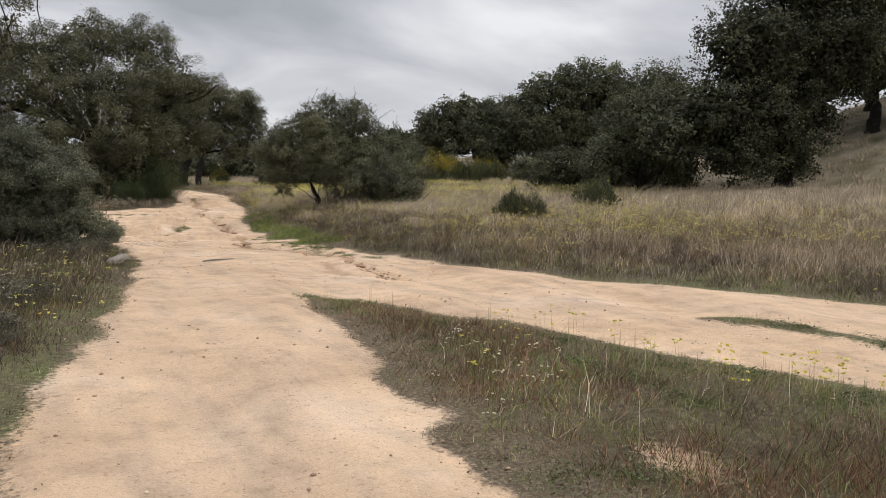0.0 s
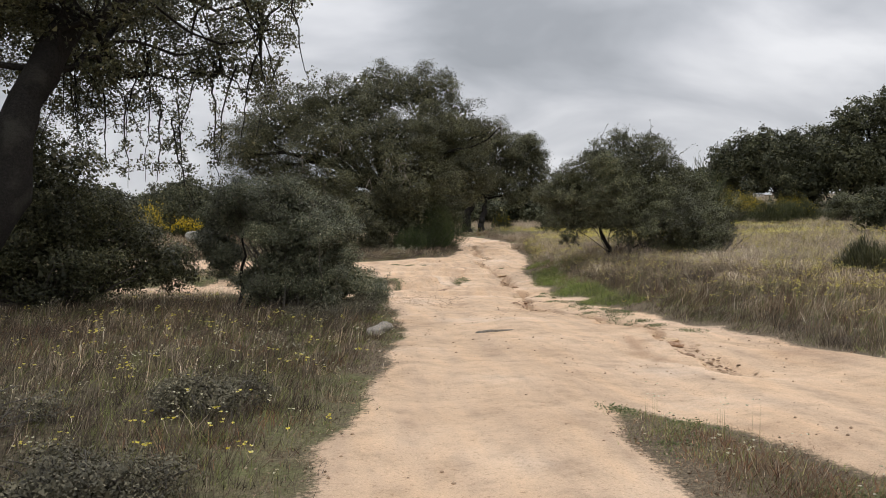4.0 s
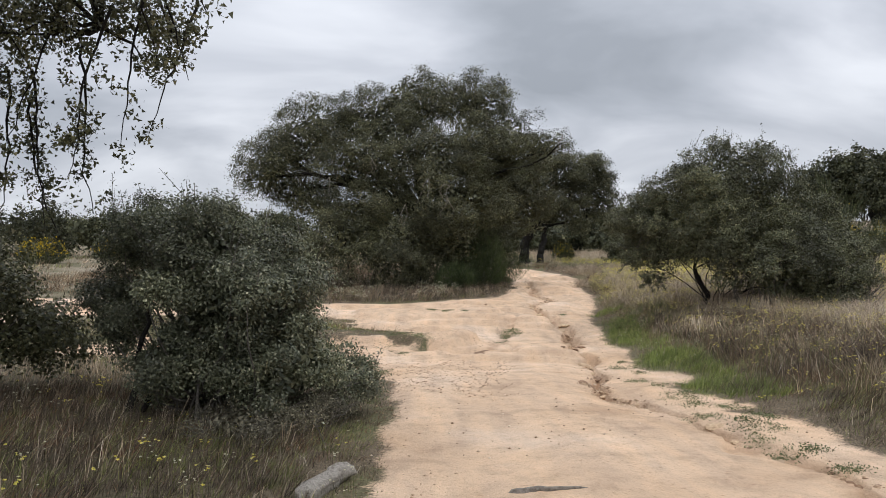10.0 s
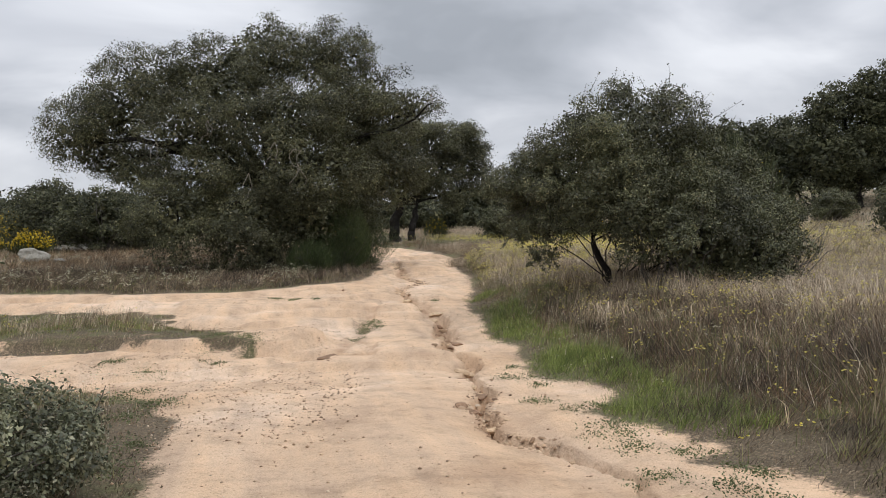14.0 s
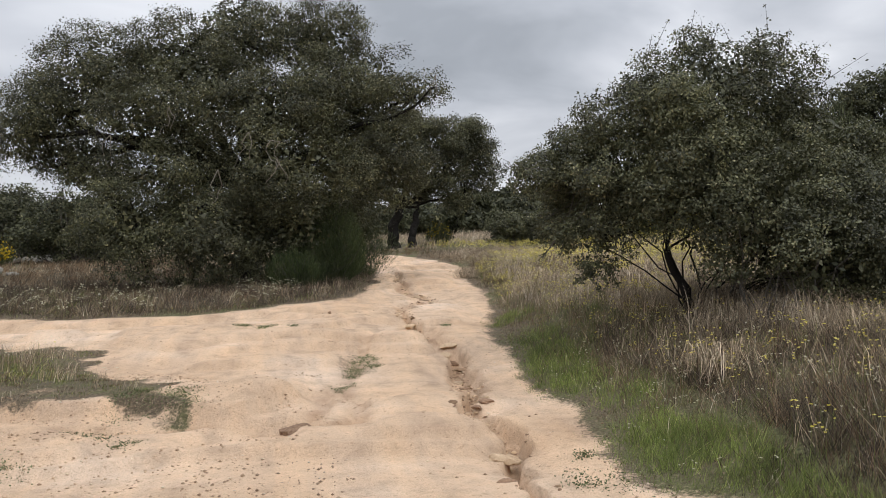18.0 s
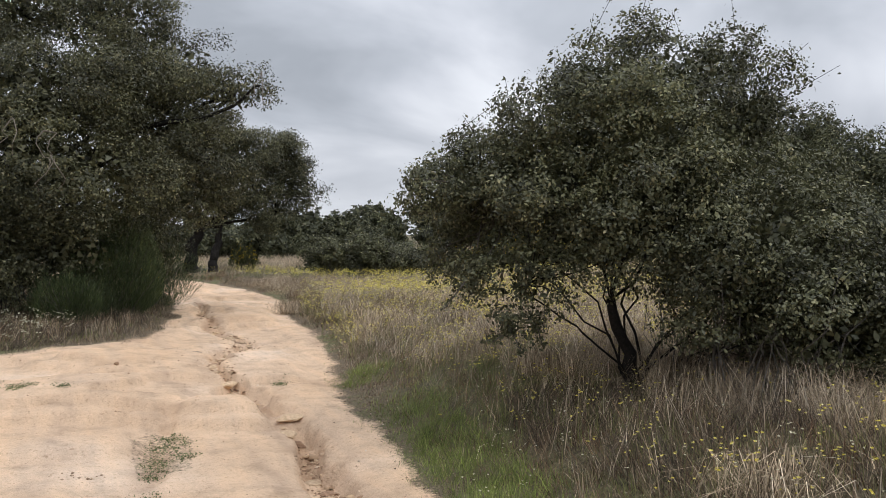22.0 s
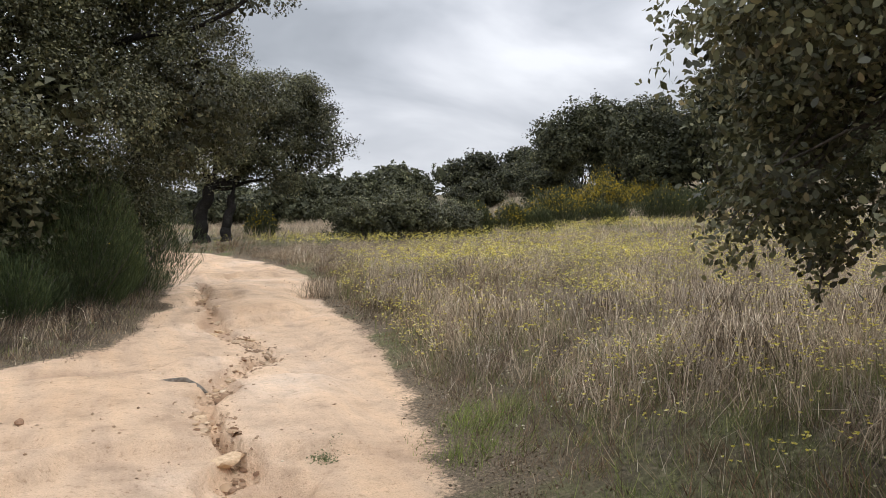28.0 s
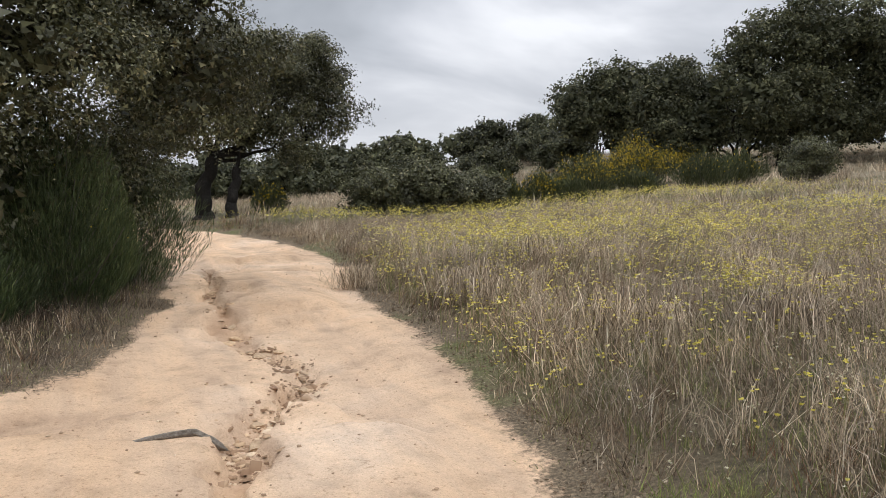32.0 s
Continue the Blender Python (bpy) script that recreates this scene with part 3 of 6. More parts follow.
def ragged_edge(x, y):
    """How far the growth runs into the sand or draws back from it."""
    isle = step(-0.9, 0.1, looked_up(gi, x, y))
    strip = step(7.5, 9.5, y) * step(17.5, 15, y) * step(2.9, 3.3, x) * step(5.5, 4.6, x)
    return (noise2(x, y, 1.3, 30) - 0.5) * 0.42 + (noise2(x, y, 5.0, 31) - 0.5) * 0.14 + (isle * 1.1 + strip * 0.9) * (noise2(x, y, 0.9, 33) - 0.44) + isle * 0.9 * (noise2(x, y, 2.6, 36) - 0.5)


def build_ground():
    nx, ny = len(GX), len(GY)
    idx = np.arange(nx * ny).reshape(ny, nx)
    f = np.stack([idx[:-1, :-1], idx[:-1, 1:], idx[1:, 1:], idx[1:, :-1]], -1).reshape(-1, 4)
    me = mesh_np("ground", np.stack([gx, gy, gz], -1).reshape(-1, 3), f)
    smooth(me)
    d = gd
    wob = ragged_edge(gx, gy)
    sand = np.clip(0.5 + (d + wob - 0.03) / 0.42, 0, 1)
    sand = np.where(inside(gx, gy, TUFT) > -0.05, sand * 0.55, sand)
    # trodden bare spot in the wedge
    sand = np.maximum(sand, 0.66 * np.exp(-(((gx - 1.41) / 0.28) ** 2) - ((gy - -2.01) / 0.45) ** 2))
    crust = np.zeros_like(gx)
    for line, w, depth in GULLIES:
        g = line_distance(*meander(gx, gy), line)
        crust = np.maximum(crust, np.exp(-((g / (w * 1.3)) ** 2)) * np.clip((noise2(gx, gy, 1.6, 41) - 0.4) * 2.2, 0, 0.55))
    patch = step(0.46, 0.62, noise2(gx, gy, 0.45, 50)) * step(-2.2, -0.1, d) * 0.75
    bank = (0.35 + 0.65 * noise2(gx, gy, 0.8, 49)) * step(12.5, 15, gy) * step(24.5, 21.5, gy) * step(-2.8, -1.2, d) * step(0.15, 0.0, d) * (gx > 3)
    isle = step(-0.1, 0.3, inside(gx, gy, ISLAND))
    wedge = step(0.0, 0.4, -d) * (gx > 0) * (gx < 6) * step(5, 3, gy) * 0.12
    patch = np.maximum.reduce([patch, bank, isle * 0.5, wedge])
    cover = 1 - step(17, 13, gx) * step(-9, -6, gx) * step(-9, -5, gy) * step(50, 44, gy)
    # the last mask grows away from the sand, where blade shade is painted
    for name, val in (("sand", sand), ("crust", crust), ("green", np.clip(patch, 0, 1)), ("cover", cover), ("grass_shade", step(0.25, 0.9, -d) * 0.9)):
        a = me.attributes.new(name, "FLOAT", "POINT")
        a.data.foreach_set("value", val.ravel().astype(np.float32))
    me.materials.append(GROUND)
    tagged(new("ground", me), "pale sandy tracks cut by rain gullies through dry meadow soil", "ground", kind="structure")


build_ground()


def height_at(x, y):
    return float(ground_z(np.array([x]), np.array([y]))[0])


# ---- trees ----
def crown_points(blobs, count, lump):
    """About count twig ends on leafy pads that sit on the blobs' outsides; returns them, their outward ways, blob numbers and pad tones."""
    b = np.array(blobs)
    pads, ways, sizes, owner = [], [], [], []
    for k, (cx, cy, cz, rx, ry, rz) in enumerate(blobs):
        area = (rx * ry + rx * rz + ry * rz) / 3
        n = int(max(9, 4.6 * area / lump**2))
        d = unit(rng.normal(0, 1, (n, 3)))
        c = np.array([cx, cy, cz]) + d * np.array([rx, ry, rz]) * rng.uniform(0.55, 1.0, (n, 1))
        deep = (np.linalg.norm((c[:, None] - b[None, :, :3]) / b[None, :, 3:], axis=2) + 9.0 * (np.arange(len(b)) == k)).min(1)
        ok = deep > 0.62
        ok[:3] = True
        pads.append(c[ok])
        ways.append(d[ok])
        sizes.append(lump * rng.uniform(0.5, 1.35, ok.sum()))
        owner.append(np.full(ok.sum(), k))
    pads, ways, sizes, owner = np.concatenate(pads), np.concatenate(ways), np.concatenate(sizes), np.concatenate(owner)
    # crowns grow thicker on the open side
    share = sizes**2 * np.where(ways[:, 1] > 0.45, 0.3, 1.0) * np.where(ways[:, 2] < -0.5, 0.55, 1.0) * rng.uniform(0.5, 1.4, len(sizes))
    pick = rng.choice(len(pads), count, p=share / share.sum())
    e = unit(rng.normal(0, 1, (count, 3)) + [0, 0, 0.3] + ways[pick] * 0.35)
    p = pads[pick] + e * (sizes[pick] * rng.uniform(0.35, 1.0, count) ** 0.5)[:, None] * [1.0, 1.0, 0.72]
    tone = np.clip(rng.normal(0, 0.18, len(pads)), -0.4, 0.4)[pick] + rng.normal(0, 0.14, count)
    return p, unit(e * 1.0 + ways[pick] * 0.4), owner[pick], tone


def foliage(blobs, count, lump, leaf, per, spread, shape=0.5, droop=0.2, floor=None, hang=0, hang_len=(0.4, 1.2), core=0.06, shoots=0, core_big=1.9, corners=4, hue=0.0, strands=()):
    """count leaves in sprays of per; hang: hanging sprays below the crown. Returns one leaf mesh for each blob, twig ends and thin twigs."""
    p, o, own, tone = crown_points(blobs, max(20, count // per), lump)
    q = np.repeat(p, per, 0) + rng.normal(0, spread, (len(p) * per, 3)) * [1, 1, 0.75]
    out, who, tone = np.repeat(o, per, 0), np.repeat(own, per), np.repeat(tone, per)
    big = np.ones(len(q))
    ropes = []
    groups = [(q, out, who, tone, big)]
    b = np.array(blobs)
    if core:
        m = int(count * core)
        w = b[:, 3] * b[:, 4] * b[:, 5] * (b[:, 3:].min(1) > min(0.38, 0.9 * b[:, 3:].min(1).max()))
        i = rng.choice(len(b), m, p=w / w.sum())
        e = unit(rng.normal(0, 1, (m, 3))) * rng.uniform(0.05, 0.62, (m, 1)) ** 0.6
        # larger inner leaves; the lowered tone paints in shade within the crown
        groups.append((b[i, :3] + e * b[i, 3:], e, i, np.full(m, -0.1), np.full(m, core_big)))
    for _ in range(shoots):
        i = rng.choice(np.argsort(p[:, 2] + rng.normal(0, 0.5, len(p)))[-max(60, len(p) // 4):])
        n, length = int(rng.uniform(18, 34)), rng.uniform(0.12, 0.42)
        t = rng.uniform(0, 1, n)[:, None]
        way = np.array([rng.normal(0, 0.45), rng.normal(0, 0.45), 1.0]) * length
        groups.append((p[i] + way * t + rng.normal(0, 0.03, (n, 3)), np.tile([[0, 0, 0.6]], (n, 1)), np.full(n, own[i]), np.zeros(n), np.ones(n)))
        ropes.append((np.array([p[i] + way * u for u in (0, 0.5, 1)]), [0.004, 0.003, 0.002]))
    if hang:
        low = np.argsort(p[:, 2] + rng.normal(0, 0.5, len(p)))[:max(hang * 3, 30)]
        for i in rng.choice(low, min(hang, len(low)), replace=False):
            n = int(rng.uniform(60, 130))
            length = rng.uniform(*hang_len)
            t = np.floor(rng.uniform(0, 1, n) * 7)[:, None] / 7 + rng.uniform(0, 0.07, (n, 1))
            side = rng.normal(0, 0.22, 3) * [1, 1, 0]
            line = p[i] + side * t + [0, 0, -length] * t
            groups.append((line + rng.normal(0, spread * 0.8, (n, 3)) * (1.2 - t * 0.6), rng.normal(0, 0.6, (n, 3)), np.full(n, own[i]), np.full(n, rng.normal(0, 0.1)), np.ones(n)))
            ropes.append((np.array([p[i] + (side + [0, 0, -length]) * u for u in (0, 0.35, 0.7, 0.95)]), [0.010, 0.008, 0.006, 0.003]))
    for x, y, z in strands:
        # a curtain of leaf clusters on a thin hanging branch
        i = int(np.argmin(((b[:, :2] - [x, y]) ** 2).sum(1)))
        top = np.array([x + rng.normal(0, 0.25), y + rng.normal(0, 0.25), z + rng.uniform(1.2, 2.0)])
        line = bent(top, (x, y, z), 14, 0.05)
        ropes.append((line, np.linspace(0.016, 0.003, 14)))
        for c in line[1:]:
            for _ in range(rng.integers(0, 3)):
                n = rng.integers(22, 46)
                g = c + rng.normal(0, 0.09, 3) * [1, 1, 0.6]
                groups.append((g + rng.normal(0, 0.045, (n, 3)), rng.normal(0, 0.6, (n, 3)), np.full(n, i), np.full(n, rng.normal(0, 0.1)), np.ones(n)))
    q, out, who, tone, big = (np.concatenate([g[k] for g in groups]) for k in range(5))
    tone = np.clip(tone + hue, -0.5, 0.5)
    if floor is not None:
        keep = q[:, 2] > floor + 0.02
        q, out, who, tone, big = q[keep], out[keep], who[keep], tone[keep], big[keep]
    sheets = []
    for k in range(len(blobs)):
        m = who == k
        v, f = facing_leaves(q[m], out[m], leaf * big[m], shape, 0.55, droop, 0.25, corners)
        sheets.append(toned(mesh_np("leaf_spray", v, f), tone[m], corners) if m.any() else None)
    return sheets, p, ropes


def limb_lines(start, r0, targets, r1=0.02, wob=0.12, sag=0.0, n=9):
    out = []
    for t in targets:
        p = bent(start, t, n, wob, sag)
        out.append((p, np.linspace(r0, r1, n)))
    return out


def tree(name, label, category, base, trunk, radius, blobs, leaf_mat, count=20000, lump=0.5, leaf=0.06, per=16, spread=0.12, twigs=60, group="", shape=0.5, limb_r=0.45, crown_floor=None, sides=9, hang=0, hang_len=(0.4, 1.2), core=0.06, shoots=0, core_big=1.9, corners=4, hue=0.0, strands=()):
    """trunk: points up from the base; its top carries a limb to each blob, and each limb its own leaves."""
    root = thing(name, base, label, category, group)
    line = np.array([base] + list(trunk), float)
    line[0, 2] -= 0.12
    t = np.linspace(0, 1, len(line))
    tt = np.linspace(0, 1, 10)
    p = np.stack([np.interp(tt, t, line[:, k]) for k in range(3)], 1)
    p[1:-1] += rng.normal(0, radius * 0.18, (8, 3))
    rad = radius * (np.linspace(1.0, 0.62, 10) + 0.5 * np.exp(-tt * 14)) * rng.uniform(0.93, 1.07, 10)
    if radius > 0.2:
        sides, k = 20, np.linspace(0, 9, 40)
        p, rad, keep = np.stack([np.interp(k, np.arange(10), p[:, c]) for c in range(3)], 1), np.interp(k, np.arange(10), rad), p
        tv, tf = tubes([(p, rad)], sides)
        axis = np.repeat(p, sides, 0)
        rough = np.array([noise.noise(Vector((v[0] * 7, v[1] * 7, v[2] * 2.2))) + 0.6 * noise.noise(Vector((v[0] * 17, v[1] * 17, v[2] * 6))) for v in tv])
        tv = axis + (tv - axis) * (1 + 0.13 * rough)[:, None]
        p = keep
        me = mesh_np("trunk", tv, tf)
    else:
        me = mesh_np("trunk", *tubes([(p, rad)], sides))
    smooth(me)
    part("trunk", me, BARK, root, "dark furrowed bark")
    sheets, ends, small = foliage(blobs, count, lump, leaf, per, spread, shape, 0.2, crown_floor, hang, hang_len, core, shoots, core_big, corners, hue, strands)
    top = p[-1]
    for (cx, cy, cz, rx, ry, rz), sheet in zip(blobs, sheets):
        c = np.array([cx, cy, cz])
        start = p[1] if radius < 0.1 and cz < 2.3 else p[7] if cz < top[2] + 0.2 else top
        heart = c - [0, 0, rz * 0.2]
        span = np.linalg.norm(c - start)
        me = mesh_np("limb", *tubes(limb_lines(start, max(0.012, radius * limb_r * min(1.0, (rx * ry * rz) ** (1 / 3) * 0.9)), [heart], max(0.006, radius * 0.12 * min(1.0, rx)), 0.14, 0.06 * span), 6))
        smooth(me)
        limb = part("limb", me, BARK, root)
        if sheet:
            tagged(part("leaf_spray", sheet, leaf_mat, limb), "small dark evergreen leaves", kind="stuff")
        own = ends[np.argsort(((ends - c) ** 2).sum(1))[:max(40, int(len(ends) / len(blobs)))]]
        for q in own[rng.choice(len(own), min(len(own), max(3, int(twigs / len(blobs)))), replace=False)]:
            small.append((bent(heart, q, 6, 0.13), np.linspace(max(0.008, radius * 0.1), 0.004, 6)))
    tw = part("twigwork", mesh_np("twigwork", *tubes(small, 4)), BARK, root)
    tagged(tw, "tangle of thin twigs", kind="stuff")
    return root


def on_land(x, y, sink=0.03):
    return (x, y, height_at(x, y) - sink)


# the large holm oak beside the track
big_oak = tree("holm_oak", "large spreading holm oak with dense dark crown beside the track", "oak tree", on_land(0.6, 34.4), [(0.7, 34.4, 1.4), (0.9, 34.2, 2.6)], 0.42,
     [(-4.7, 34.0, 4.3, 1.49, 1.53, 1.17), (-3.1, 34.3, 5.8, 1.58, 1.61, 1.25), (-1.1, 34.4, 6.3, 1.44, 1.51, 1.18), (0.7, 34.4, 7.0, 1.63, 1.66, 1.29), (2.7, 34.2, 6.7, 1.69, 1.62, 1.14), (4.0, 33.6, 5.4, 1.36, 1.50, 1.23), (5.2, 32.6, 5.1, 0.74, 0.87, 0.60), (1.2, 32.4, 4.4, 2.39, 1.80, 1.35), (-1.4, 33.0, 4.5, 1.92, 1.72, 1.12), (4.3, 33.4, 3.3, 1.44, 1.64, 1.44), (-1.9, 31.6, 1.7, 1.43, 1.48, 1.13), (0.0, 31.2, 1.3, 1.65, 1.61, 1.17), (1.7, 31.7, 1.6, 1.5, 1.5, 1.35), (-3.7, 34.4, 3.6, 1.33, 1.15, 0.57), (-3.1, 33.6, 3.0, 1.2, 1.0, 0.5), (-1.1, 32.2, 2.9, 1.55, 1.33, 0.70), (1.8, 31.4, 2.9, 2.00, 1.70, 1.00), (-4.0, 34.4, 5.0, 1.16, 1.28, 1.00), (2.8, 33.2, 1.8, 1.1, 1.3, 1.3), (3.2, 33.6, 3.9, 1.5, 1.4, 1.1), (-0.1, 33.2, 5.3, 1.63, 1.58, 1.14), (2.7, 33.0, 4.9, 1.65, 1.60, 1.15)],
     OAK_LEAF, 290000, 0.46, 0.062, 24, 0.10, 170, crown_floor=0.1, hang=60, hang_len=(0.3, 0.7), core=0.10, core_big=2.6, limb_r=0.36, corners=3)
# pale dead twigs on its near side
dead = []
for x, y, z in ((1.4, 29.4, 3.0), (1.5, 29.5, 2.6), (0.9, 29.6, 3.2), (-0.9, 30.6, 3.9), (5.6, 31.6, 4.9), (-2.4, 31.7, 3.4), (0.2, 29.9, 2.4)):
    for k in range(2):
        dead.append((bent((x, y, z + 0.5), (x + rng.normal(0, 0.22), y + rng.normal(0, 0.2), z - rng.uniform(0.0, 0.35)), 6, 0.3), np.linspace(0.012, 0.004, 6)))
tagged(part("dead_twigwork", mesh_np("dead_twigwork", *tubes(dead, 4)), DEADWOOD, big_oak), "bleached bare dead twigs", kind="stuff")
me = mesh_np("limb", *tubes([(bent((3.0, 33.2, 4.2), (5.6, 31.7, 5.1), 10, 0.12), np.linspace(0.07, 0.02, 10))], 6))
smooth(me)
part("limb", me, BARK, big_oak)
# the oak with two stems behind it
tree("holm_oak", "holm oak with leaning forked trunk in the meadow", "oak tree", on_land(6.9, 50.4), [(6.9, 50.3, 1.4), (7.3, 50.2, 2.6)], 0.3,
     [(9.8, 50.0, 5.6, 2.0, 1.9, 1.35), (7.7, 50.0, 5.5, 2.0, 1.9, 1.7), (6.0, 50.0, 4.6, 1.9, 1.9, 1.6), (11.2, 49.8, 4.3, 1.3, 1.4, 1.35), (9.3, 49.7, 4.0, 1.6, 1.4, 0.9), (5.0, 50.5, 3.4, 1.6, 1.6, 1.3), (10.2, 49.6, 2.9, 1.1, 1.0, 0.6)],
     OAK_LEAF, 90000, 0.5, 0.09, 20, 0.13, 90, hang=24, hang_len=(0.4, 0.8), core=0.08, core_big=2.2, limb_r=0.36, corners=3)
tree("holm_oak", "slender oak stem standing under its larger neighbour", "oak tree", on_land(7.75, 49.8), [(7.8, 49.8, 1.1), (8.0, 49.9, 2.2)], 0.22,
     [(8.2, 49.9, 3.2, 1.0, 1.0, 0.7)], OAK_LEAF, 8000, 0.5, 0.09, 16, 0.13, 20, corners=3)
# the bushy young oak that the walk passes close by
ROAK = [(6.8, 20.0, 2.85, 1.35, 1.3, 0.85), (7.1, 20.1, 3.3, 0.8, 0.8, 0.5), (5.75, 20.2, 2.05, 0.8, 0.9, 0.65), (6.05, 20.2, 2.65, 0.75, 0.8, 0.6), (6.7, 18.8, 1.55, 0.6, 0.5, 0.55), (7.3, 18.4, 1.1, 0.7, 0.5, 0.6), (8.4, 18.3, 1.0, 0.8, 0.5, 0.65), (8.0, 20.1, 2.35, 0.95, 1.1, 0.8), (7.5, 19.5, 1.7, 1.35, 1.1, 0.65), (9.1, 19.7, 1.5, 0.85, 1.0, 0.85), (5.4, 20.9, 2.2, 0.5, 0.45, 0.5), (8.7, 19.2, 0.85, 0.65, 0.7, 0.45), (7.2, 21.2, 2.25, 1.3, 0.9, 0.7), (6.4, 19.2, 2.0, 0.9, 0.6, 0.8), (6.0, 19.8, 1.75, 0.6, 0.6, 0.45), (7.9, 19.0, 1.0, 0.7, 0.6, 0.5), (5.4, 19.95, 1.35, 0.39, 0.39, 0.39), (6.9, 18.95, 1.1, 0.6, 0.42, 0.5), (7.7, 18.8, 0.85, 0.7, 0.5, 0.6), (7.1, 18.9, 1.6, 0.9, 0.6, 0.6), (8.3, 18.9, 1.45, 0.7, 0.6, 0.6)]
young_oak = tree("young_holm_oak", "bushy young holm oak with grey-green leaves at the track side", "oak tree", on_land(6.55, 19.85), [(6.35, 19.7, 0.6), (6.05, 19.6, 1.15)], 0.07,
     ROAK, OAK_LEAF_GREY, 215000, 0.27, 0.037, 24, 0.05, 220, limb_r=0.25, shape=0.55, hang=34, hang_len=(0.25, 0.6), core=0.08, core_big=2.0, shoots=130)
# the sprays that reach out over the grass
SPRAYS = [(5.27, 21.05, 2.15, 0.42, 0.38, 0.58), (4.8, 20.6, 2.05, 0.34, 0.36, 0.3), (5.35, 20.7, 2.35, 0.45, 0.4, 0.34), (5.12, 21.1, 1.42, 0.17, 0.17, 0.22), (5.4, 21.1, 1.4, 0.17, 0.17, 0.22), (5.25, 21.1, 1.75, 0.28, 0.26, 0.2), (5.2, 20.9, 1.5, 0.26, 0.26, 0.3), (5.3, 19.95, 0.95, 0.17, 0.17, 0.3), (4.95, 20.1, 1.3, 0.15, 0.17, 0.22)]
sheets, ends, ropes = foliage(SPRAYS, 20000, 0.13, 0.031, 18, 0.04, 0.55, 0.3, hang=8, hang_len=(0.12, 0.3), core=0.1, core_big=1.3, corners=6)
for sheet in sheets:
    tagged(part("outer_spray", sheet, OAK_LEAF_GREY, young_oak), "leafy spray reaching out over the grass", kind="stuff")
for q in ends[rng.choice(len(ends), 46, replace=False)]:
    ropes.append((bent((5.6, 20.7, 2.0), q, 7, 0.12), np.linspace(0.012, 0.003, 7)))
tagged(part("spray_twigwork", mesh_np("spray_twigwork", *tubes(ropes, 4)), TWIG, young_oak), "thin grey twigs of the outer sprays", kind="stuff")
low = []
for k in range(190):
    a = np.array([rng.uniform(6.6, 9.2), rng.uniform(18.3, 20.2), 0.2])
    a[2] = height_at(a[0], a[1]) - 0.03
    low.append((bent(a, a + [rng.normal(0.25, 0.5), rng.normal(0, 0.35), rng.uniform(0.7, 1.5)], 7, 0.14), np.linspace(rng.uniform(0.005, 0.018), 0.003, 7)))
tagged(part("sucker_growth", mesh_np("sucker_growth", *tubes(low, 5)), TWIG, young_oak), "tangled bare grey suckers at the foot", kind="stuff")
# the old oak that hangs over the track at the start
STRANDS = [(-4.30, 10.2, 2.31), (-4.19, 10.6, 2.15), (-3.83, 10.4, 1.90), (-3.68, 10.8, 2.01), (-3.12, 10.2, 2.42), (-3.13, 11.0, 1.83), (-2.95, 11.1, 1.57), (-2.57, 10.7, 1.92), (-2.26, 10.5, 2.50), (-2.04, 10.6, 2.64), (-1.64, 10.4, 3.08), (-1.2, 9.2, 3.2), (-4.35, 9.8, 2.44), (-4.45, 9.5, 2.77), (-3.71, 9.8, 2.53), (-2.52, 10.0, 2.20), (-3.61, 11.2, 1.84), (-1.77, 10.0, 3.09)]
old_oak = tree("old_holm_oak", "old leaning holm oak with hanging branches and a waymark", "oak tree", on_land(-5.2, 8.0), [(-4.85, 8.0, 1.3), (-4.4, 8.3, 2.9), (-4.0, 8.6, 3.9)], 0.27,
     [(-4.5, 9.6, 5.3, 2.3, 2.3, 1.2), (-2.7, 10.3, 4.7, 1.3, 1.4, 0.9), (-2.6, 11.0, 3.8, 0.6, 0.6, 0.55), (-3.6, 10.6, 3.7, 0.9, 0.9, 0.7), (-6.6, 9.0, 4.5, 1.8, 2.0, 1.2), (-3.9, 7.6, 5.0, 1.6, 1.5, 0.9), (-6.9, 8.0, 3.4, 1.0, 1.0, 1.1), (-5.2, 11.0, 3.9, 1.3, 1.3, 0.9), (-3.7, 8.4, 3.9, 0.9, 0.9, 0.7), (-6.0, 7.0, 4.6, 1.2, 1.2, 0.8), (-4.5, 9.8, 4.3, 1.2, 1.0, 0.6), (-6.6, 11.4, 4.9, 1.7, 1.6, 0.9), (-8.4, 10.0, 4.4, 1.6, 1.8, 1.1), (-4.6, 12.6, 4.7, 1.4, 1.2, 0.7), (-1.9, 10.1, 4.2, 0.5, 0.5, 0.4)],
     OAK_LEAF, 185000, 0.32, 0.05, 24, 0.06, 120, limb_r=0.17, hang=60, hang_len=(0.3, 0.7), core=0.08, core_big=1.5, corners=3,
     strands=STRANDS)
mark = mesh_np("paint_mark", np.array([(-4.80, 7.72, 0.95), (-4.72, 7.74, 0.96), (-4.70, 7.75, 1.12), (-4.78, 7.72, 1.13)]), np.array([(0, 1, 2, 3)]))
part("paint_mark", mark, YELLOW_PAINT, old_oak, "yellow painted waymark")


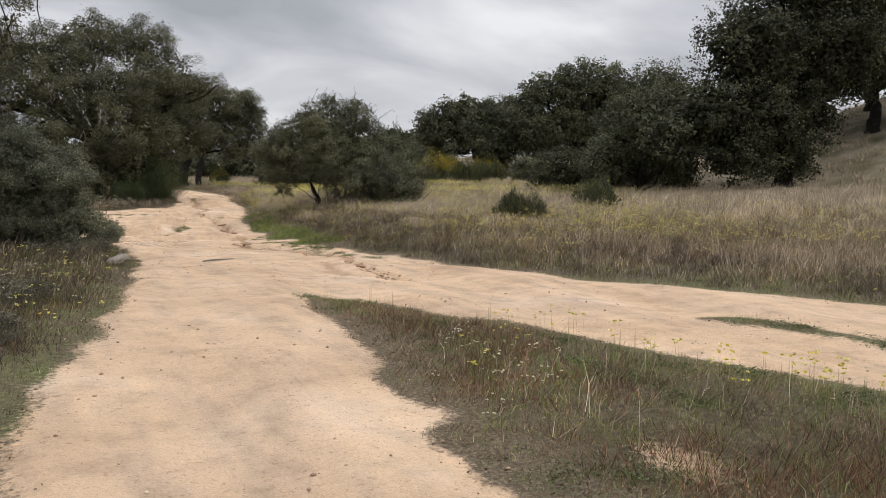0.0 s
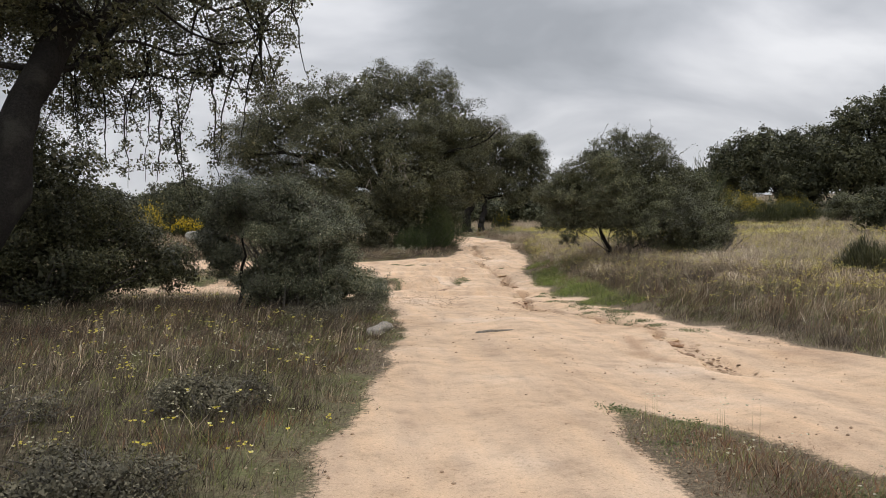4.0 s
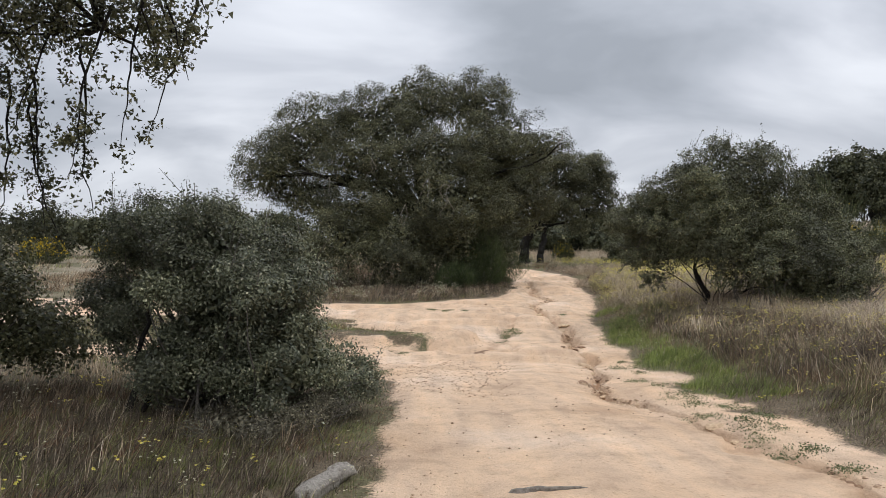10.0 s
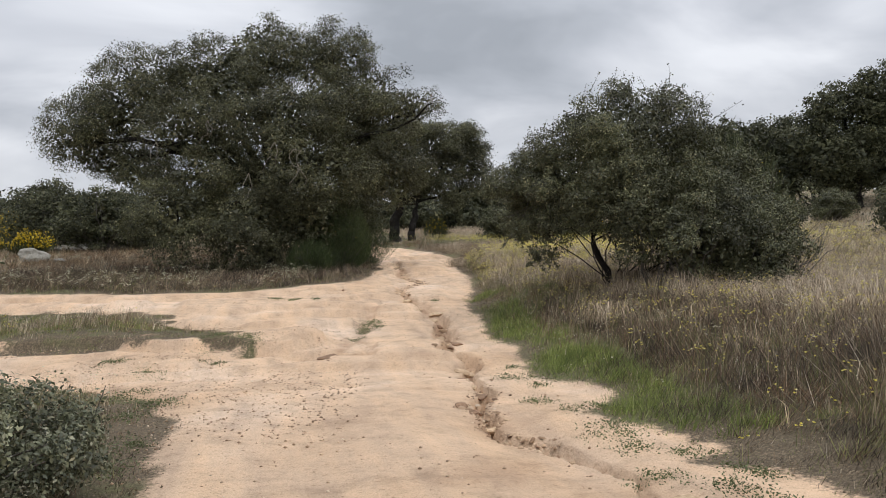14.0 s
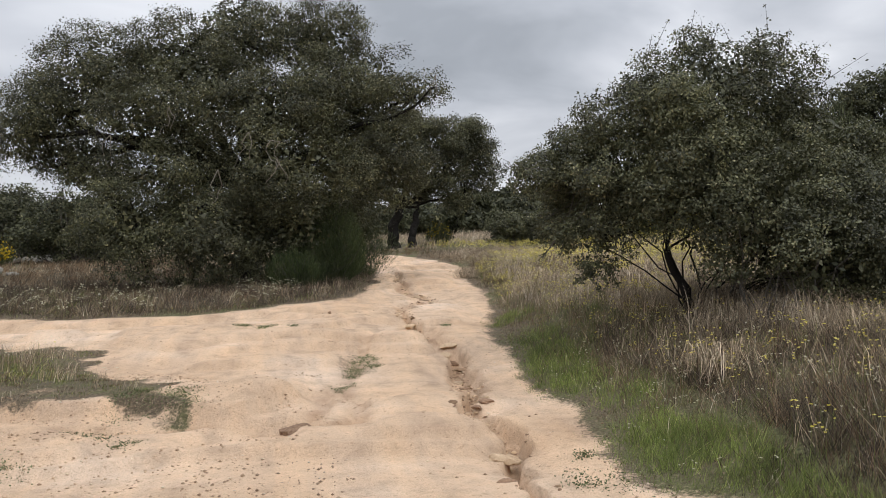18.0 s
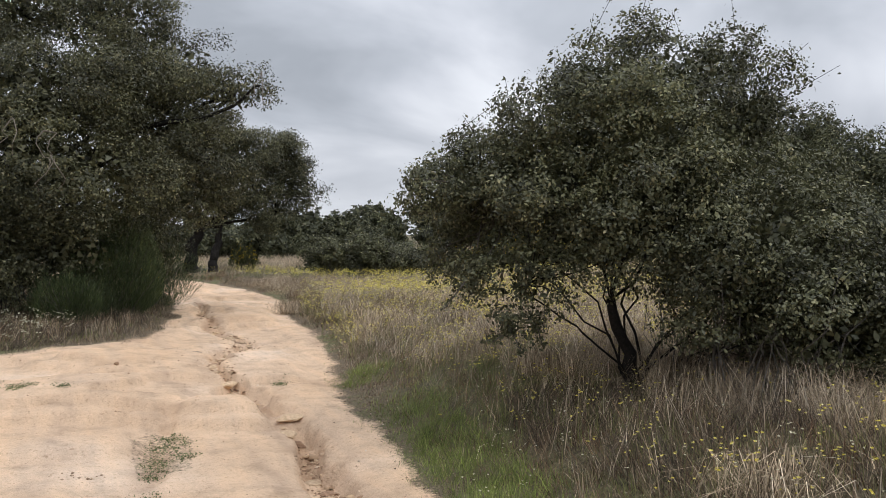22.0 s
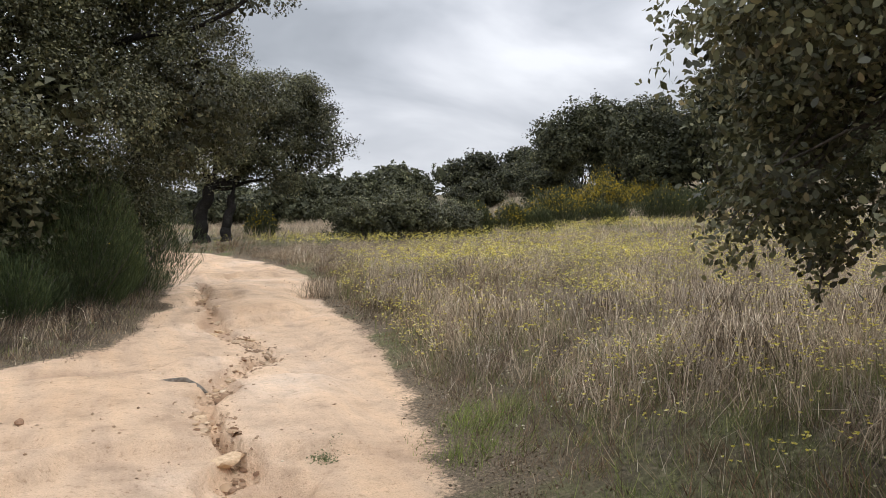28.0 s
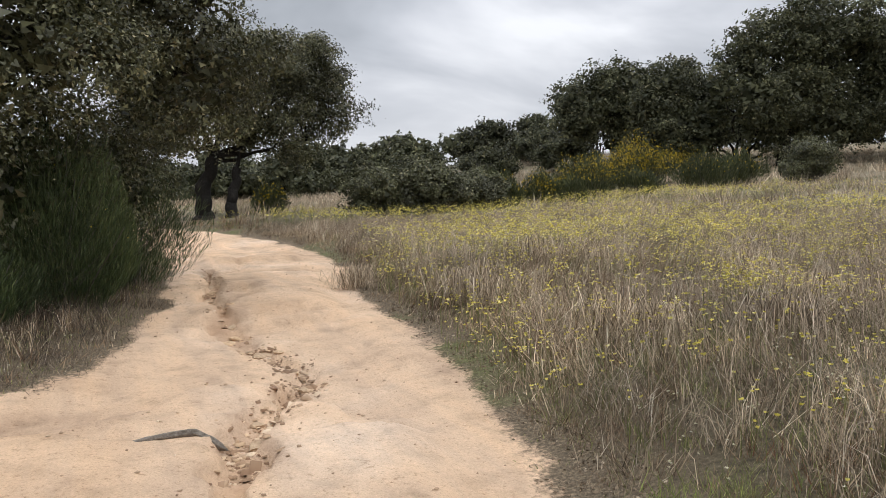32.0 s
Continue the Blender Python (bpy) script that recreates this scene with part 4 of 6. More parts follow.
def bush(name, label, category, base, blobs, mat, count, lump, leaf, per, spread, stems=14, stem_r=0.02, shape=0.5, floor=None, group="", shoots=0, corners=3):
    root = thing(name, base, label, category, group)
    sheets, ends, lines = foliage(blobs, count, lump, leaf, per, spread, shape, 0.1, floor, core=0.12, core_big=2.4, shoots=shoots, corners=corners)
    for q in ends[rng.choice(len(ends), min(stems * 4, len(ends)), replace=False)]:
        foot = np.array(base) + [rng.normal(0, 0.22), rng.normal(0, 0.22), -0.06]
        lines.append((bent(foot, q, 7, 0.1), np.linspace(stem_r, 0.004, 7)))
    me = mesh_np("stemwork", *tubes(lines, 4))
    tagged(part("stemwork", me, TWIG, root), "thin grey stems", kind="stuff")
    for sheet in sheets:
        if sheet:
            tagged(part("leaf_spray", sheet, mat, root), "small evergreen leaves", kind="stuff")
    return root


oak_bush = bush("oak_bush", "rounded kermes oak bush with small grey-green leaves", "bush", on_land(-1.55, 11.2),
     [(-1.3, 11.0, 1.15, 0.82, 0.75, 0.6), (-1.75, 11.5, 1.65, 0.65, 0.65, 0.42), (-2.5, 12.0, 1.75, 0.5, 0.55, 0.42), (-0.95, 10.9, 0.55, 0.62, 0.65, 0.45), (-0.5, 11.7, 0.25, 0.45, 0.55, 0.3), (-1.8, 11.2, 0.5, 0.7, 0.6, 0.45), (-2.75, 12.0, 0.95, 0.4, 0.5, 0.5)],
     BUSH_LEAF, 130000, 0.22, 0.031, 24, 0.045, 40, 0.018, 0.5, 0.02, shoots=70, corners=4)
me = mesh_np("stem", *tubes([(bent(on_land(-2.4, 11.1), (-2.3, 11.5, 1.3), 8, 0.1), np.linspace(0.035, 0.015, 8)), (bent(on_land(-2.3, 11.15), (-1.8, 11.4, 1.1), 8, 0.12), np.linspace(0.03, 0.012, 8))], 6))
part("stem", me, BARK, oak_bush, "bare forked stems on the open side")
bush("oak_thicket", "dense dark evergreen oak thicket under the old oak", "bush", on_land(-5.4, 11.8),
     [(-6.3, 12.2, 1.9, 0.9, 0.9, 0.8), (-5.4, 12.2, 1.6, 0.8, 0.8, 0.8), (-6.9, 12.2, 1.2, 0.9, 1.0, 1.0), (-4.6, 12.2, 1.0, 0.7, 0.6, 0.6), (-3.8, 12.2, 0.7, 0.5, 0.5, 0.4), (-5.2, 12.2, 0.7, 1.0, 0.7, 0.5), (-6.4, 12.2, 0.6, 1.0, 0.7, 0.5), (-6.0, 12.2, 2.5, 0.6, 0.6, 0.5), (-5.6, 12.4, 2.1, 1.0, 1.0, 0.9), (-4.7, 12.4, 1.3, 0.8, 0.8, 0.6), (-5.5, 12.4, 1.3, 1.2, 1.1, 1.0), (-4.0, 12.4, 0.7, 0.7, 0.7, 0.5), (-7.4, 12.2, 1.4, 1.5, 1.2, 1.5), (-8.6, 11.0, 1.2, 1.2, 1.2, 1.2), (-5.2, 11.6, 0.7, 0.9, 0.8, 0.7), (-6.8, 11.2, 0.6, 1.0, 0.8, 0.6), (-10.0, 12, 1.3, 1.3, 1.3, 1.3)],
     OAK_LEAF, 150000, 0.3, 0.05, 22, 0.07, 24, 0.03, 0.55, 0.02)
bush("grey_heath_shrub", "low grey-green heath shrub beside the sand", "shrub", on_land(-2.3, -0.1), [(-2.35, -0.1, 0.28, 0.55, 0.75, 0.22), (-2.9, 0.5, 0.24, 0.5, 0.6, 0.2), (-2.2, 0.9, 0.2, 0.3, 0.4, 0.16)],
     HEATH_LEAF, 20000, 0.13, 0.022, 16, 0.03, 40, 0.006, 0.4, 0.05)
bush("grey_heath_shrub", "low grey-green heath shrub beside the sand", "shrub", on_land(-1.2, 10.2), [(-1.1, 10.3, 0.12, 0.5, 0.6, 0.16), (-0.7, 11.0, 0.1, 0.45, 0.6, 0.16)],
     HEATH_LEAF, 14000, 0.13, 0.024, 16, 0.03, 30, 0.005, 0.4, -0.05)


for x, y, w, h in ((-3.3, 1.6, 0.6, 0.2), (-2.0, 1.9, 0.4, 0.17), (-4.3, 0.6, 0.7, 0.22), (-3.3, 3.3, 0.55, 0.18), (-2.7, -1.2, 0.6, 0.22), (-3.8, -0.8, 0.6, 0.22), (-1.7, 3.9, 0.35, 0.14), (-4.6, 2.8, 0.6, 0.2)):
    z = height_at(x, y)
    bush("grey_heath_shrub", "low grey-green heath shrub among dead stalks", "shrub", on_land(x, y), [(x, y, z + h * 0.8, w, w * 1.1, h), (x + w * 0.7, y + w * 0.4, z + h * 0.6, w * 0.6, w * 0.7, h * 0.8)],
         HEATH_LEAF, 9000, 0.13, 0.024, 16, 0.03, 30, 0.006, 0.4, z - 0.02)


# ---- broom: many thin upright stems, some in flower ----
def broom(label, x, y, w, h, flowers=0.0, sprigs=5000, group="broom bushes", hue=BROOM_STEM, whip=0.16, thin=0.02):
    base = on_land(x, y)
    root = thing("broom_bush", base, label, "broom bush", group)

    def at(n, low):
        """Places in a domed, ragged shape, and the ways that stems lean there."""
        a, r, t = rng.uniform(0, 2 * np.pi, n), np.sqrt(rng.uniform(0, 1, n)), rng.uniform(low, 1, n) ** 0.8
        ragged = 0.45 + 1.05 * noise2(np.cos(a) * r * 1.5 + x * 3, np.sin(a) * r * 1.5 + y * 3, 1.7, 90)
        rr = r * w * 0.5 * (0.55 + 0.45 * np.sin(t * np.pi * 0.8)) * ragged
        top = h * (1 - 0.5 * r**2.2) * ragged * rng.uniform(0.85, 1.08, n)
        p = np.stack([x + np.cos(a) * rr, y + np.sin(a) * rr, base[2] + 0.04 + t * top], 1)
        return p, unit(np.stack([np.cos(a) * r * 0.6, np.sin(a) * r * 0.6, np.full(n, 1.0)], 1))

    p, d = at(sprigs, 0.0)
    v, f = leaves(p, d * 3, whip, thin / whip, 0.7, 0.0, 0.1)
    part("foliage", mesh_np("foliage", v, f), hue, root, "thin green upright stems")
    q, d = at(40, 0.6)
    foot = np.array([x, y, base[2] - 0.04])
    lines = [(bent(foot + rng.normal(0, 0.06 * w, 3) * [1, 1, 0], e, 5, 0.06), np.linspace(0.014, 0.004, 5)) for e in q]
    tagged(part("stemwork", mesh_np("stemwork", *tubes(lines, 4)), TWIG, root), "woody stems", kind="stuff")
    if flowers > 0:
        q, d = at(int(sprigs * flowers * 0.6), 0.55)
        v, f = leaves(q + d * 0.05, rng.normal(0, 1, q.shape), thin * 2.6, 0.9, 1.0, 0.0, 0.3)
        part("blossom", mesh_np("blossom", v, f), BROOM_FLOWER, root, "bright yellow blossom")
    return root


broom("dark green broom bush beside the large oak", 2.7, 31.9, 2.4, 1.9, 0.002, 34000, whip=0.11, thin=0.007, hue=DARK_BROOM)
broom("dark green broom bush beside the large oak", 3.5, 33.2, 1.9, 1.6, 0.002, 18000, whip=0.11, thin=0.007, hue=DARK_BROOM)
broom("dark green broom bush beside the large oak", 1.9, 30.7, 1.5, 1.0, 0.0, 14000, whip=0.10, thin=0.007, hue=DARK_BROOM)
broom("small yellow-green broom by the two-stemmed oak", 9.2, 50.5, 1.3, 1.1, 0.15, 2500, thin=0.025)
for x, y, w, h, fl in ((17.0, 48.0, 2.0, 1.2, 0.06), (18.6, 47.7, 1.6, 1.1, 0.12), (20.9, 48.6, 2.6, 1.6, 0.16), (22.7, 47.6, 1.7, 1.0, 0.02), (24.3, 49.6, 2.6, 2.2, 0.55), (25.6, 47.4, 2.4, 1.5, 0.03), (27.0, 47.8, 1.9, 1.3, 0.02), (28.4, 48.4, 2.0, 1.3, 0.03), (22.5, 50.2, 1.8, 1.5, 0.4), (29.0, 57.0, 3.2, 1.8, 0.4), (33.0, 58.0, 3.0, 1.6, 0.35), (19.4, 47.0, 1.2, 0.8, 0.0)):
    broom("broom bush in yellow blossom at the meadow's edge" if fl > 0.2 else "green broom bush with scattered yellow blossom", x, y, w, h, fl, 6500, thin=0.024, whip=0.17)
for x, y, w, h, fl in ((-9.4, 44.5, 1.8, 0.9, 0.6), (-11.2, 44.0, 2.2, 1.3, 0.7), (-13.0, 52.0, 3.6, 1.7, 0.7), (-10.4, 52.5, 2.6, 1.2, 0.4), (-16.5, 53, 3.6, 1.5, 0.6), (-20.0, 50, 3.2, 1.4, 0.5)):
    broom("yellow flowering broom across the sandy clearing", x, y, w, h, fl, 3600, thin=0.032, whip=0.2)
broom("wispy pale green broom growing against the young oak", 9.5, 20.9, 1.5, 2.5, 0.003, 9000, thin=0.012, whip=0.2)
broom("round green rush-like shrub in the dry meadow", 9.55, 13.2, 1.25, 0.75, 0.0, 9000, thin=0.010, whip=0.17, hue=OAK_LEAF)
broom("round green shrub at the foot of the slope", 15.8, 18.5, 1.7, 1.1, 0.02, 3500, thin=0.02)


# ---- oaks further off ----
# place, width, height of the top, lean, clear stem, leaves
FAR_OAKS = (
    (46.5, 53.0, 8.0, 12.0, 0.0, 0.1, 15000), (36.5, 57.0, 7.0, 9.6, 0.0, 0.0, 9000), (18.0, 82.0, 7.0, 5.0, 0.0, 0.0, 5000, 0.28), (13.0, 87.0, 7.0, 4.8, 0.0, 0.0, 5000, 0.3), (25.6, 28.5, 6.0, 6.4, 0.0, 0.0, 22000, 0.13), (34.5, 60.0, 6.0, 8.3, 0.0, 0.0, 9000), (51.0, 56.0, 9.0, 12.6, 0.0, 0.05, 10000), (28.5, 34.0, 5.0, 6.0, 0.0, 0.0, 9000, 0.16), (42.5, 28.5, 10.0, 15.5, 0.0, 0.16, 14000), (47.0, 24.0, 10.0, 15.0, 0.0, 0.1, 12000), (48.0, 33.0, 11.0, 16.0, 0.0, 0.2, 12000), (43.0, 33.0, 9.0, 13.0, 0.0, 0.15, 7000),
    (22.5, 86.0, 5.5, 4.6, 0.0, 0.0, 4500, 0.3), (26.6, 86.0, 5.0, 4.4, 0.0, 0.0, 4500, 0.3), (30.0, 88.0, 5.0, 5.4, 0.0, 0.05, 4500, 0.3), (35.5, 85.0, 7.0, 6.9, 0.0, 0.0, 5500, 0.3), (40.5, 87.0, 6.0, 7.6, 0.0, 0.0, 5500, 0.3), (46.0, 85.0, 7.0, 9.0, 0.0, 0.0, 5000, 0.3), (36.5, 78.0, 6.0, 5.6, 0.0, 0.0, 5500, 0.24), (33.5, 70.0, 4.5, 4.6, 0.0, 0.0, 5000, 0.2), (47.0, 64.0, 8.0, 10.5, 0.0, 0.1, 6000), (53.0, 60.0, 9.0, 12.5, 0.0, 0.1, 6000),
    (29.5, 74.0, 4.5, 4.0, 0.0, 0.0, 5000), (25.0, 78.0, 5.0, 3.6, 0.0, 0.0, 5000),
    (15.5, 94.0, 8.0, 4.4, 0.0, 0.0, 4500, 0.32), (8.0, 98.0, 9.0, 4.8, 0.0, 0.0, 4500, 0.32), (1.0, 92.0, 8.0, 4.6, 0.0, 0.0, 4500, 0.32), (12.5, 80.0, 6.0, 3.2, 0.0, 0.0, 5000, 0.26), (4.5, 72.0, 6.0, 4.4, 0.0, 0.05, 5500, 0.2), (-3.0, 66.0, 7.0, 5.0, 0.0, 0.05, 5500), (-7.5, 56.0, 5.0, 3.6, 0.0, 0.05, 6000), (-12.0, 57.0, 5.0, 4.1, 0.0, 0.05, 6000),
    (-14.0, 74.0, 8.0, 4.4, 0.0, 0.0, 4500, 0.28), (-21.0, 63.0, 6.0, 3.9, 0.0, 0.05, 5000), (-28.0, 70.0, 8.0, 4.8, 0.0, 0.05, 4500), (-24.0, 48.0, 5.0, 3.4, 0.0, 0.0, 4500), (-20.0, 36.0, 6.0, 5.0, 0.0, 0.05, 5000), (-34.0, 58.0, 8.0, 5.0, 0.0, 0.1, 4000), (-15.0, 62.0, 5.0, 3.4, 0.0, 0.05, 4500),
)
def far_oak(x, y, w, top, lean=0.0, clear=0.28, count=9000, leaf=0.19, label="holm oak at the edge of the meadow"):
    """top: height of the crown's top above the level of the first ground."""
    b = on_land(x, y)
    z, h = b[2], max(1.6, top - b[2])
    blobs = [(x + lean, y, z + h * 0.74, w * 0.27, w * 0.27, h * 0.23)]
    n = max(5, int(4 + w * 0.6))
    for i in range(n):
        a = i * 2 * math.pi / n + x
        s = 0.75 + 0.5 * (math.sin(a * 3 + y) * 0.5 + 0.5)
        blobs.append((x + lean + math.cos(a) * 0.32 * w, y + math.sin(a) * 0.32 * w, z + h * (clear + (1 - clear) * (0.40 + 0.20 * math.sin(2.3 * a + y))), w * 0.19 * s, w * 0.19 * s, h * (1 - clear) * 0.25 * s))
    return tree("holm_oak", label, "oak tree", b, [(x + lean * 0.3, y, z + h * clear * 0.7), (x + lean * 0.6, y, z + h * clear * 1.25)], 0.028 * h + 0.05, blobs, OAK_LEAF_FAR,
                int(count * 1.05), max(0.4, w * 0.07), leaf * 0.85, 12, 0.17, 24, "oaks round the clearing", 0.62, sides=7, core=0.3, core_big=2.4, limb_r=0.35, corners=3, hue=float(rng.normal(0, 0.09)))


for args in FAR_OAKS:
    far_oak(*args)
# oaks with a shape of their own round the meadow
tree("holm_oak", "dense dark holm oak at the foot of the slope", "oak tree", on_land(32.2, 25.5), [(32.2, 25.5, 3.2), (32.6, 25.5, 5.0)], 0.42,
     [(29.7, 25.5, 7.7, 2.7, 2.9, 3.0), (34.2, 25.5, 8.9, 3.4, 3.4, 3.4), (38.8, 25.5, 9.4, 2.7, 2.8, 2.6), (27.0, 25.5, 4.6, 2.1, 2.0, 1.9), (30.3, 25.5, 4.2, 3.0, 2.6, 2.3), (24.7, 25.5, 3.2, 1.6, 1.4, 1.3), (33.3, 25.5, 5.0, 2.2, 2.0, 2.3), (36.8, 25.5, 12.6, 4.4, 3.6, 2.9), (31.9, 25.5, 12.3, 3.6, 3.0, 2.5), (42.2, 25.5, 11.5, 3.4, 3.5, 3.0), (36.5, 25.5, 7.3, 2.2, 2.0, 1.8), (38.8, 25.5, 7.8, 2.4, 2.0, 1.8), (28.8, 25.3, 2.6, 2.2, 1.6, 1.2), (32.0, 25.2, 2.6, 2.0, 1.6, 1.2)],
     OAK_LEAF_FAR, 105000, 0.65, 0.13, 18, 0.16, 60, "oaks round the clearing", 0.62, core=0.45, core_big=2.4, corners=3, hue=-0.2)
tree("holm_oak", "domed holm oak with a forked dark trunk behind flowering broom", "oak tree", on_land(36.1, 65.0), [(35.7, 65.0, 4.0), (35.9, 65.0, 5.0)], 0.42,
     [(31.6, 65.0, 6.2, 2.4, 2.1, 1.7), (34.9, 65.0, 7.2, 3.0, 2.4, 1.8), (38.8, 65.0, 7.2, 2.7, 2.3, 1.8), (41.1, 65.0, 5.7, 1.5, 1.6, 1.7), (30.8, 65.0, 4.9, 1.7, 1.5, 1.2), (34.5, 65.0, 5.4, 2.1, 1.6, 1.1), (37.5, 65.0, 5.5, 1.8, 1.5, 1.1)],
     OAK_LEAF_FAR, 24000, 0.6, 0.2, 14, 0.18, 50, "oaks round the clearing", 0.62, core=0.2, core_big=2.2, corners=3, hue=0.05)
tree("holm_oak", "tall airy oak at the meadow's edge", "oak tree", on_land(38.6, 56.0), [(38.8, 56.0, 4.4), (39.2, 56.0, 6.0)], 0.36,
     [(36.7, 56.0, 8.9, 1.8, 1.7, 1.5), (39.8, 56.0, 8.9, 2.5, 2.3, 2.2), (42.6, 56.0, 9.6, 2.5, 2.5, 2.5), (38.0, 56.0, 5.3, 2.2, 2.2, 2.2), (41.7, 56.0, 4.2, 2.9, 2.4, 1.9), (37.0, 56.0, 3.8, 1.5, 1.4, 1.2), (40.0, 56.0, 6.3, 2.5, 2.2, 1.9), (44.5, 56.0, 8.5, 2.6, 2.4, 2.4), (44.0, 56.0, 5.0, 2.6, 2.2, 2.0)],
     OAK_LEAF_FAR, 36000, 0.55, 0.18, 14, 0.17, 50, "oaks round the clearing", 0.62, core=0.15, core_big=2.2, corners=3, hue=0.16)
for x, y, r in ((11.7, 46.0, 0.95), (13.5, 46.2, 1.1), (29.5, 46.0, 1.1), (15.6, 47.0, 0.8)):
    z = height_at(x, y)
    bush("grey_green_bush", "rounded grey-green bush at the meadow's edge", "bush", on_land(x, y), [(x, y, z + r * 0.85, r, r, r * 0.8), (x + r * 0.7, y, z + r * 0.6, r * 0.6, r * 0.6, r * 0.55), (x - r * 0.7, y, z + r * 0.5, r * 0.55, r * 0.6, r * 0.5)], OAK_LEAF_GREY, 9000, 0.28, 0.09, 14, 0.09, 14, 0.02, 0.55, z)
for x, y, r in ((-9.6, 49.0, 1.7), (-7.0, 46.5, 1.5), (-5.6, 47.0, 1.4), (26.0, 31.0, 1.6), (23.5, 33.0, 1.3)):
    z = height_at(x, y)
    bush("oak_scrub", "dark evergreen oak scrub behind the clearing", "bush", on_land(x, y), [(x, y, z + r * 0.9, r, r, r * 0.95), (x + r * 0.8, y, z + r * 0.6, r * 0.7, r * 0.7, r * 0.6), (x - r * 0.7, y, z + r * 0.6, r * 0.65, r * 0.6, r * 0.6)], OAK_LEAF_FAR, 9000, 0.35, 0.11, 14, 0.12, 14, 0.03, 0.55, z)
# a belt of woodland closes the view
for i in range(22):
    a = -1.15 + i * 0.105
    far_oak(5 + math.sin(a) * 118 + rng.normal(0, 4), 20 + math.cos(a) * 100 + rng.normal(0, 5), 11, land(5 + math.sin(a) * 118, 20 + math.cos(a) * 100) + 4.6 + rng.uniform(-0.8, 0.8), 0.0, 0.0, 2600, 0.5, "distant oak in the woodland belt")
# ---- grass ----
def scatter(n, x0, x1, y0, y1):
    return rng.uniform(x0, x1, n), rng.uniform(y0, y1, n)


def blades(x, y, z, height, width, lean, curl=0.5, segments=2, way=None):
    """Grass blades: bent tapering strips; way: the heading in which each one leans."""
    n = len(x)
    a = rng.uniform(0, 2 * np.pi, n)
    b = rng.uniform(0, 2 * np.pi, n) if way is None else way
    side = np.stack([np.cos(a), np.sin(a), np.zeros(n)], 1) * (width * 0.5)[:, None]
    tilt = np.stack([np.cos(b), np.sin(b)], 1) * (lean * height)[:, None]
    foot = np.stack([x, y, z - 0.015], 1)
    if segments == 1:
        tip = foot + np.column_stack([tilt, height])
        v = np.stack([foot - side, foot + side, tip], 1).reshape(-1, 3)
        return v, np.arange(n * 3).reshape(n, 3)
    mid = foot + np.column_stack([tilt * (1 - curl) * 0.5, height * 0.62])
    tip = foot + np.column_stack([tilt, height * (1 - 0.35 * curl)])
    v = np.stack([foot - side, foot + side, mid + side * 0.75, tip, mid - side * 0.75], 1)
    base = np.arange(n)[:, None] * 5
    f = np.concatenate([base + [0, 1, 2], base + [0, 2, 4], base + [4, 2, 3]])
    return v.reshape(-1, 3), f


def off_track(x, y, gap=0.0, ragged=0.35):
    d = edge_depth(x, y)
    return (d + ragged_edge(x, y)) < -gap + rng.normal(0, 0.1, len(x)) * ragged


def stuff(name, verts, faces, mat, label):
    me = mesh_np(name, verts, faces)
    me.materials.append(mat)
    kind = "grass" if "grass" in name or "turf" in name or "stalks" in name else "flowers" if "flower" in name else "gravel" if "pebbles" in name or "crumbs" in name else "plants"
    return tagged(new(name, me), label, kind, kind="stuff")


def grass(name, label, mat, n, area, size, width, lean, patch_seed, patch_lo, patch_hi, gap=0.0, segments=2, patch_scale=0.5, where=None, clump=0.0, curl=0.5, low_edge=0.8):
    """Grass in tufts: the blades of one tuft share a tone, a height and the way that the wind has laid them."""
    k = max(1, n // 16) if clump else n
    cx, cy = scatter(k, *area)
    i = rng.integers(0, k, n) if clump else np.arange(n)
    x, y = cx[i] + rng.normal(0, clump * 0.7, n), cy[i] + rng.normal(0, clump * 0.7, n)
    tone = np.clip(rng.normal(0, 0.2, k) + (noise2(cx, cy, 0.8, 91) - 0.5) * 0.5, -0.5, 0.5)[i]
    tall = rng.uniform(0.5, 1.3, k)[i]
    flat = rng.uniform(0.55, 1.25, k)[i]
    way = (2.4 * noise2(cx, cy, 0.3, 92) - 0.5 + rng.normal(0, 0.8, k))[i] + rng.normal(0, 0.75, n)
    d = -edge_depth(x, y) - ragged_edge(x, y)
    p = noise2(x, y, patch_scale, patch_seed)
    keep = (d > gap + np.abs(rng.normal(0, 0.22, n)) - 0.12) & (p + rng.normal(0, 0.06, n) > patch_lo) & (p < patch_hi)
    if where is not None:
        keep &= where(x, y)
    x, y, d, tone, tall, flat, way = (q[keep] for q in (x, y, d, tone, tall, flat, way))
    z = ground_z(x, y)
    h = rng.uniform(size[0], size[1], len(x)) * tall * (0.6 + 0.9 * noise2(x, y, 0.9, 77)) * (1 - (1 - 0.35) * (1 - step(0, low_edge, d)))
    v, f = blades(x, y, z, h, rng.uniform(width[0], width[1], len(x)), rng.uniform(lean[0], lean[1], len(x)) * flat, curl, segments, way)
    ob = stuff(name, v, f, mat, label)
    toned(ob.data, tone, 3 if segments == 1 else 5)
    return ob


def right_meadow(x, y):
    return x > np.interp(y, EDGE_X[:, 0], EDGE_X[:, 1]) + np.where(y > 24.5, 0.25, 0.9)


def near_verge(x, y):
    return edge_depth(x, y) > -1.8


def outer(x, y):
    return ~((x > -8) & (x < 15) & (y > -6) & (y < 50))


def outer_meadow(x, y):
    return right_meadow(x, y) & ~((x < 15) & (y < 47))


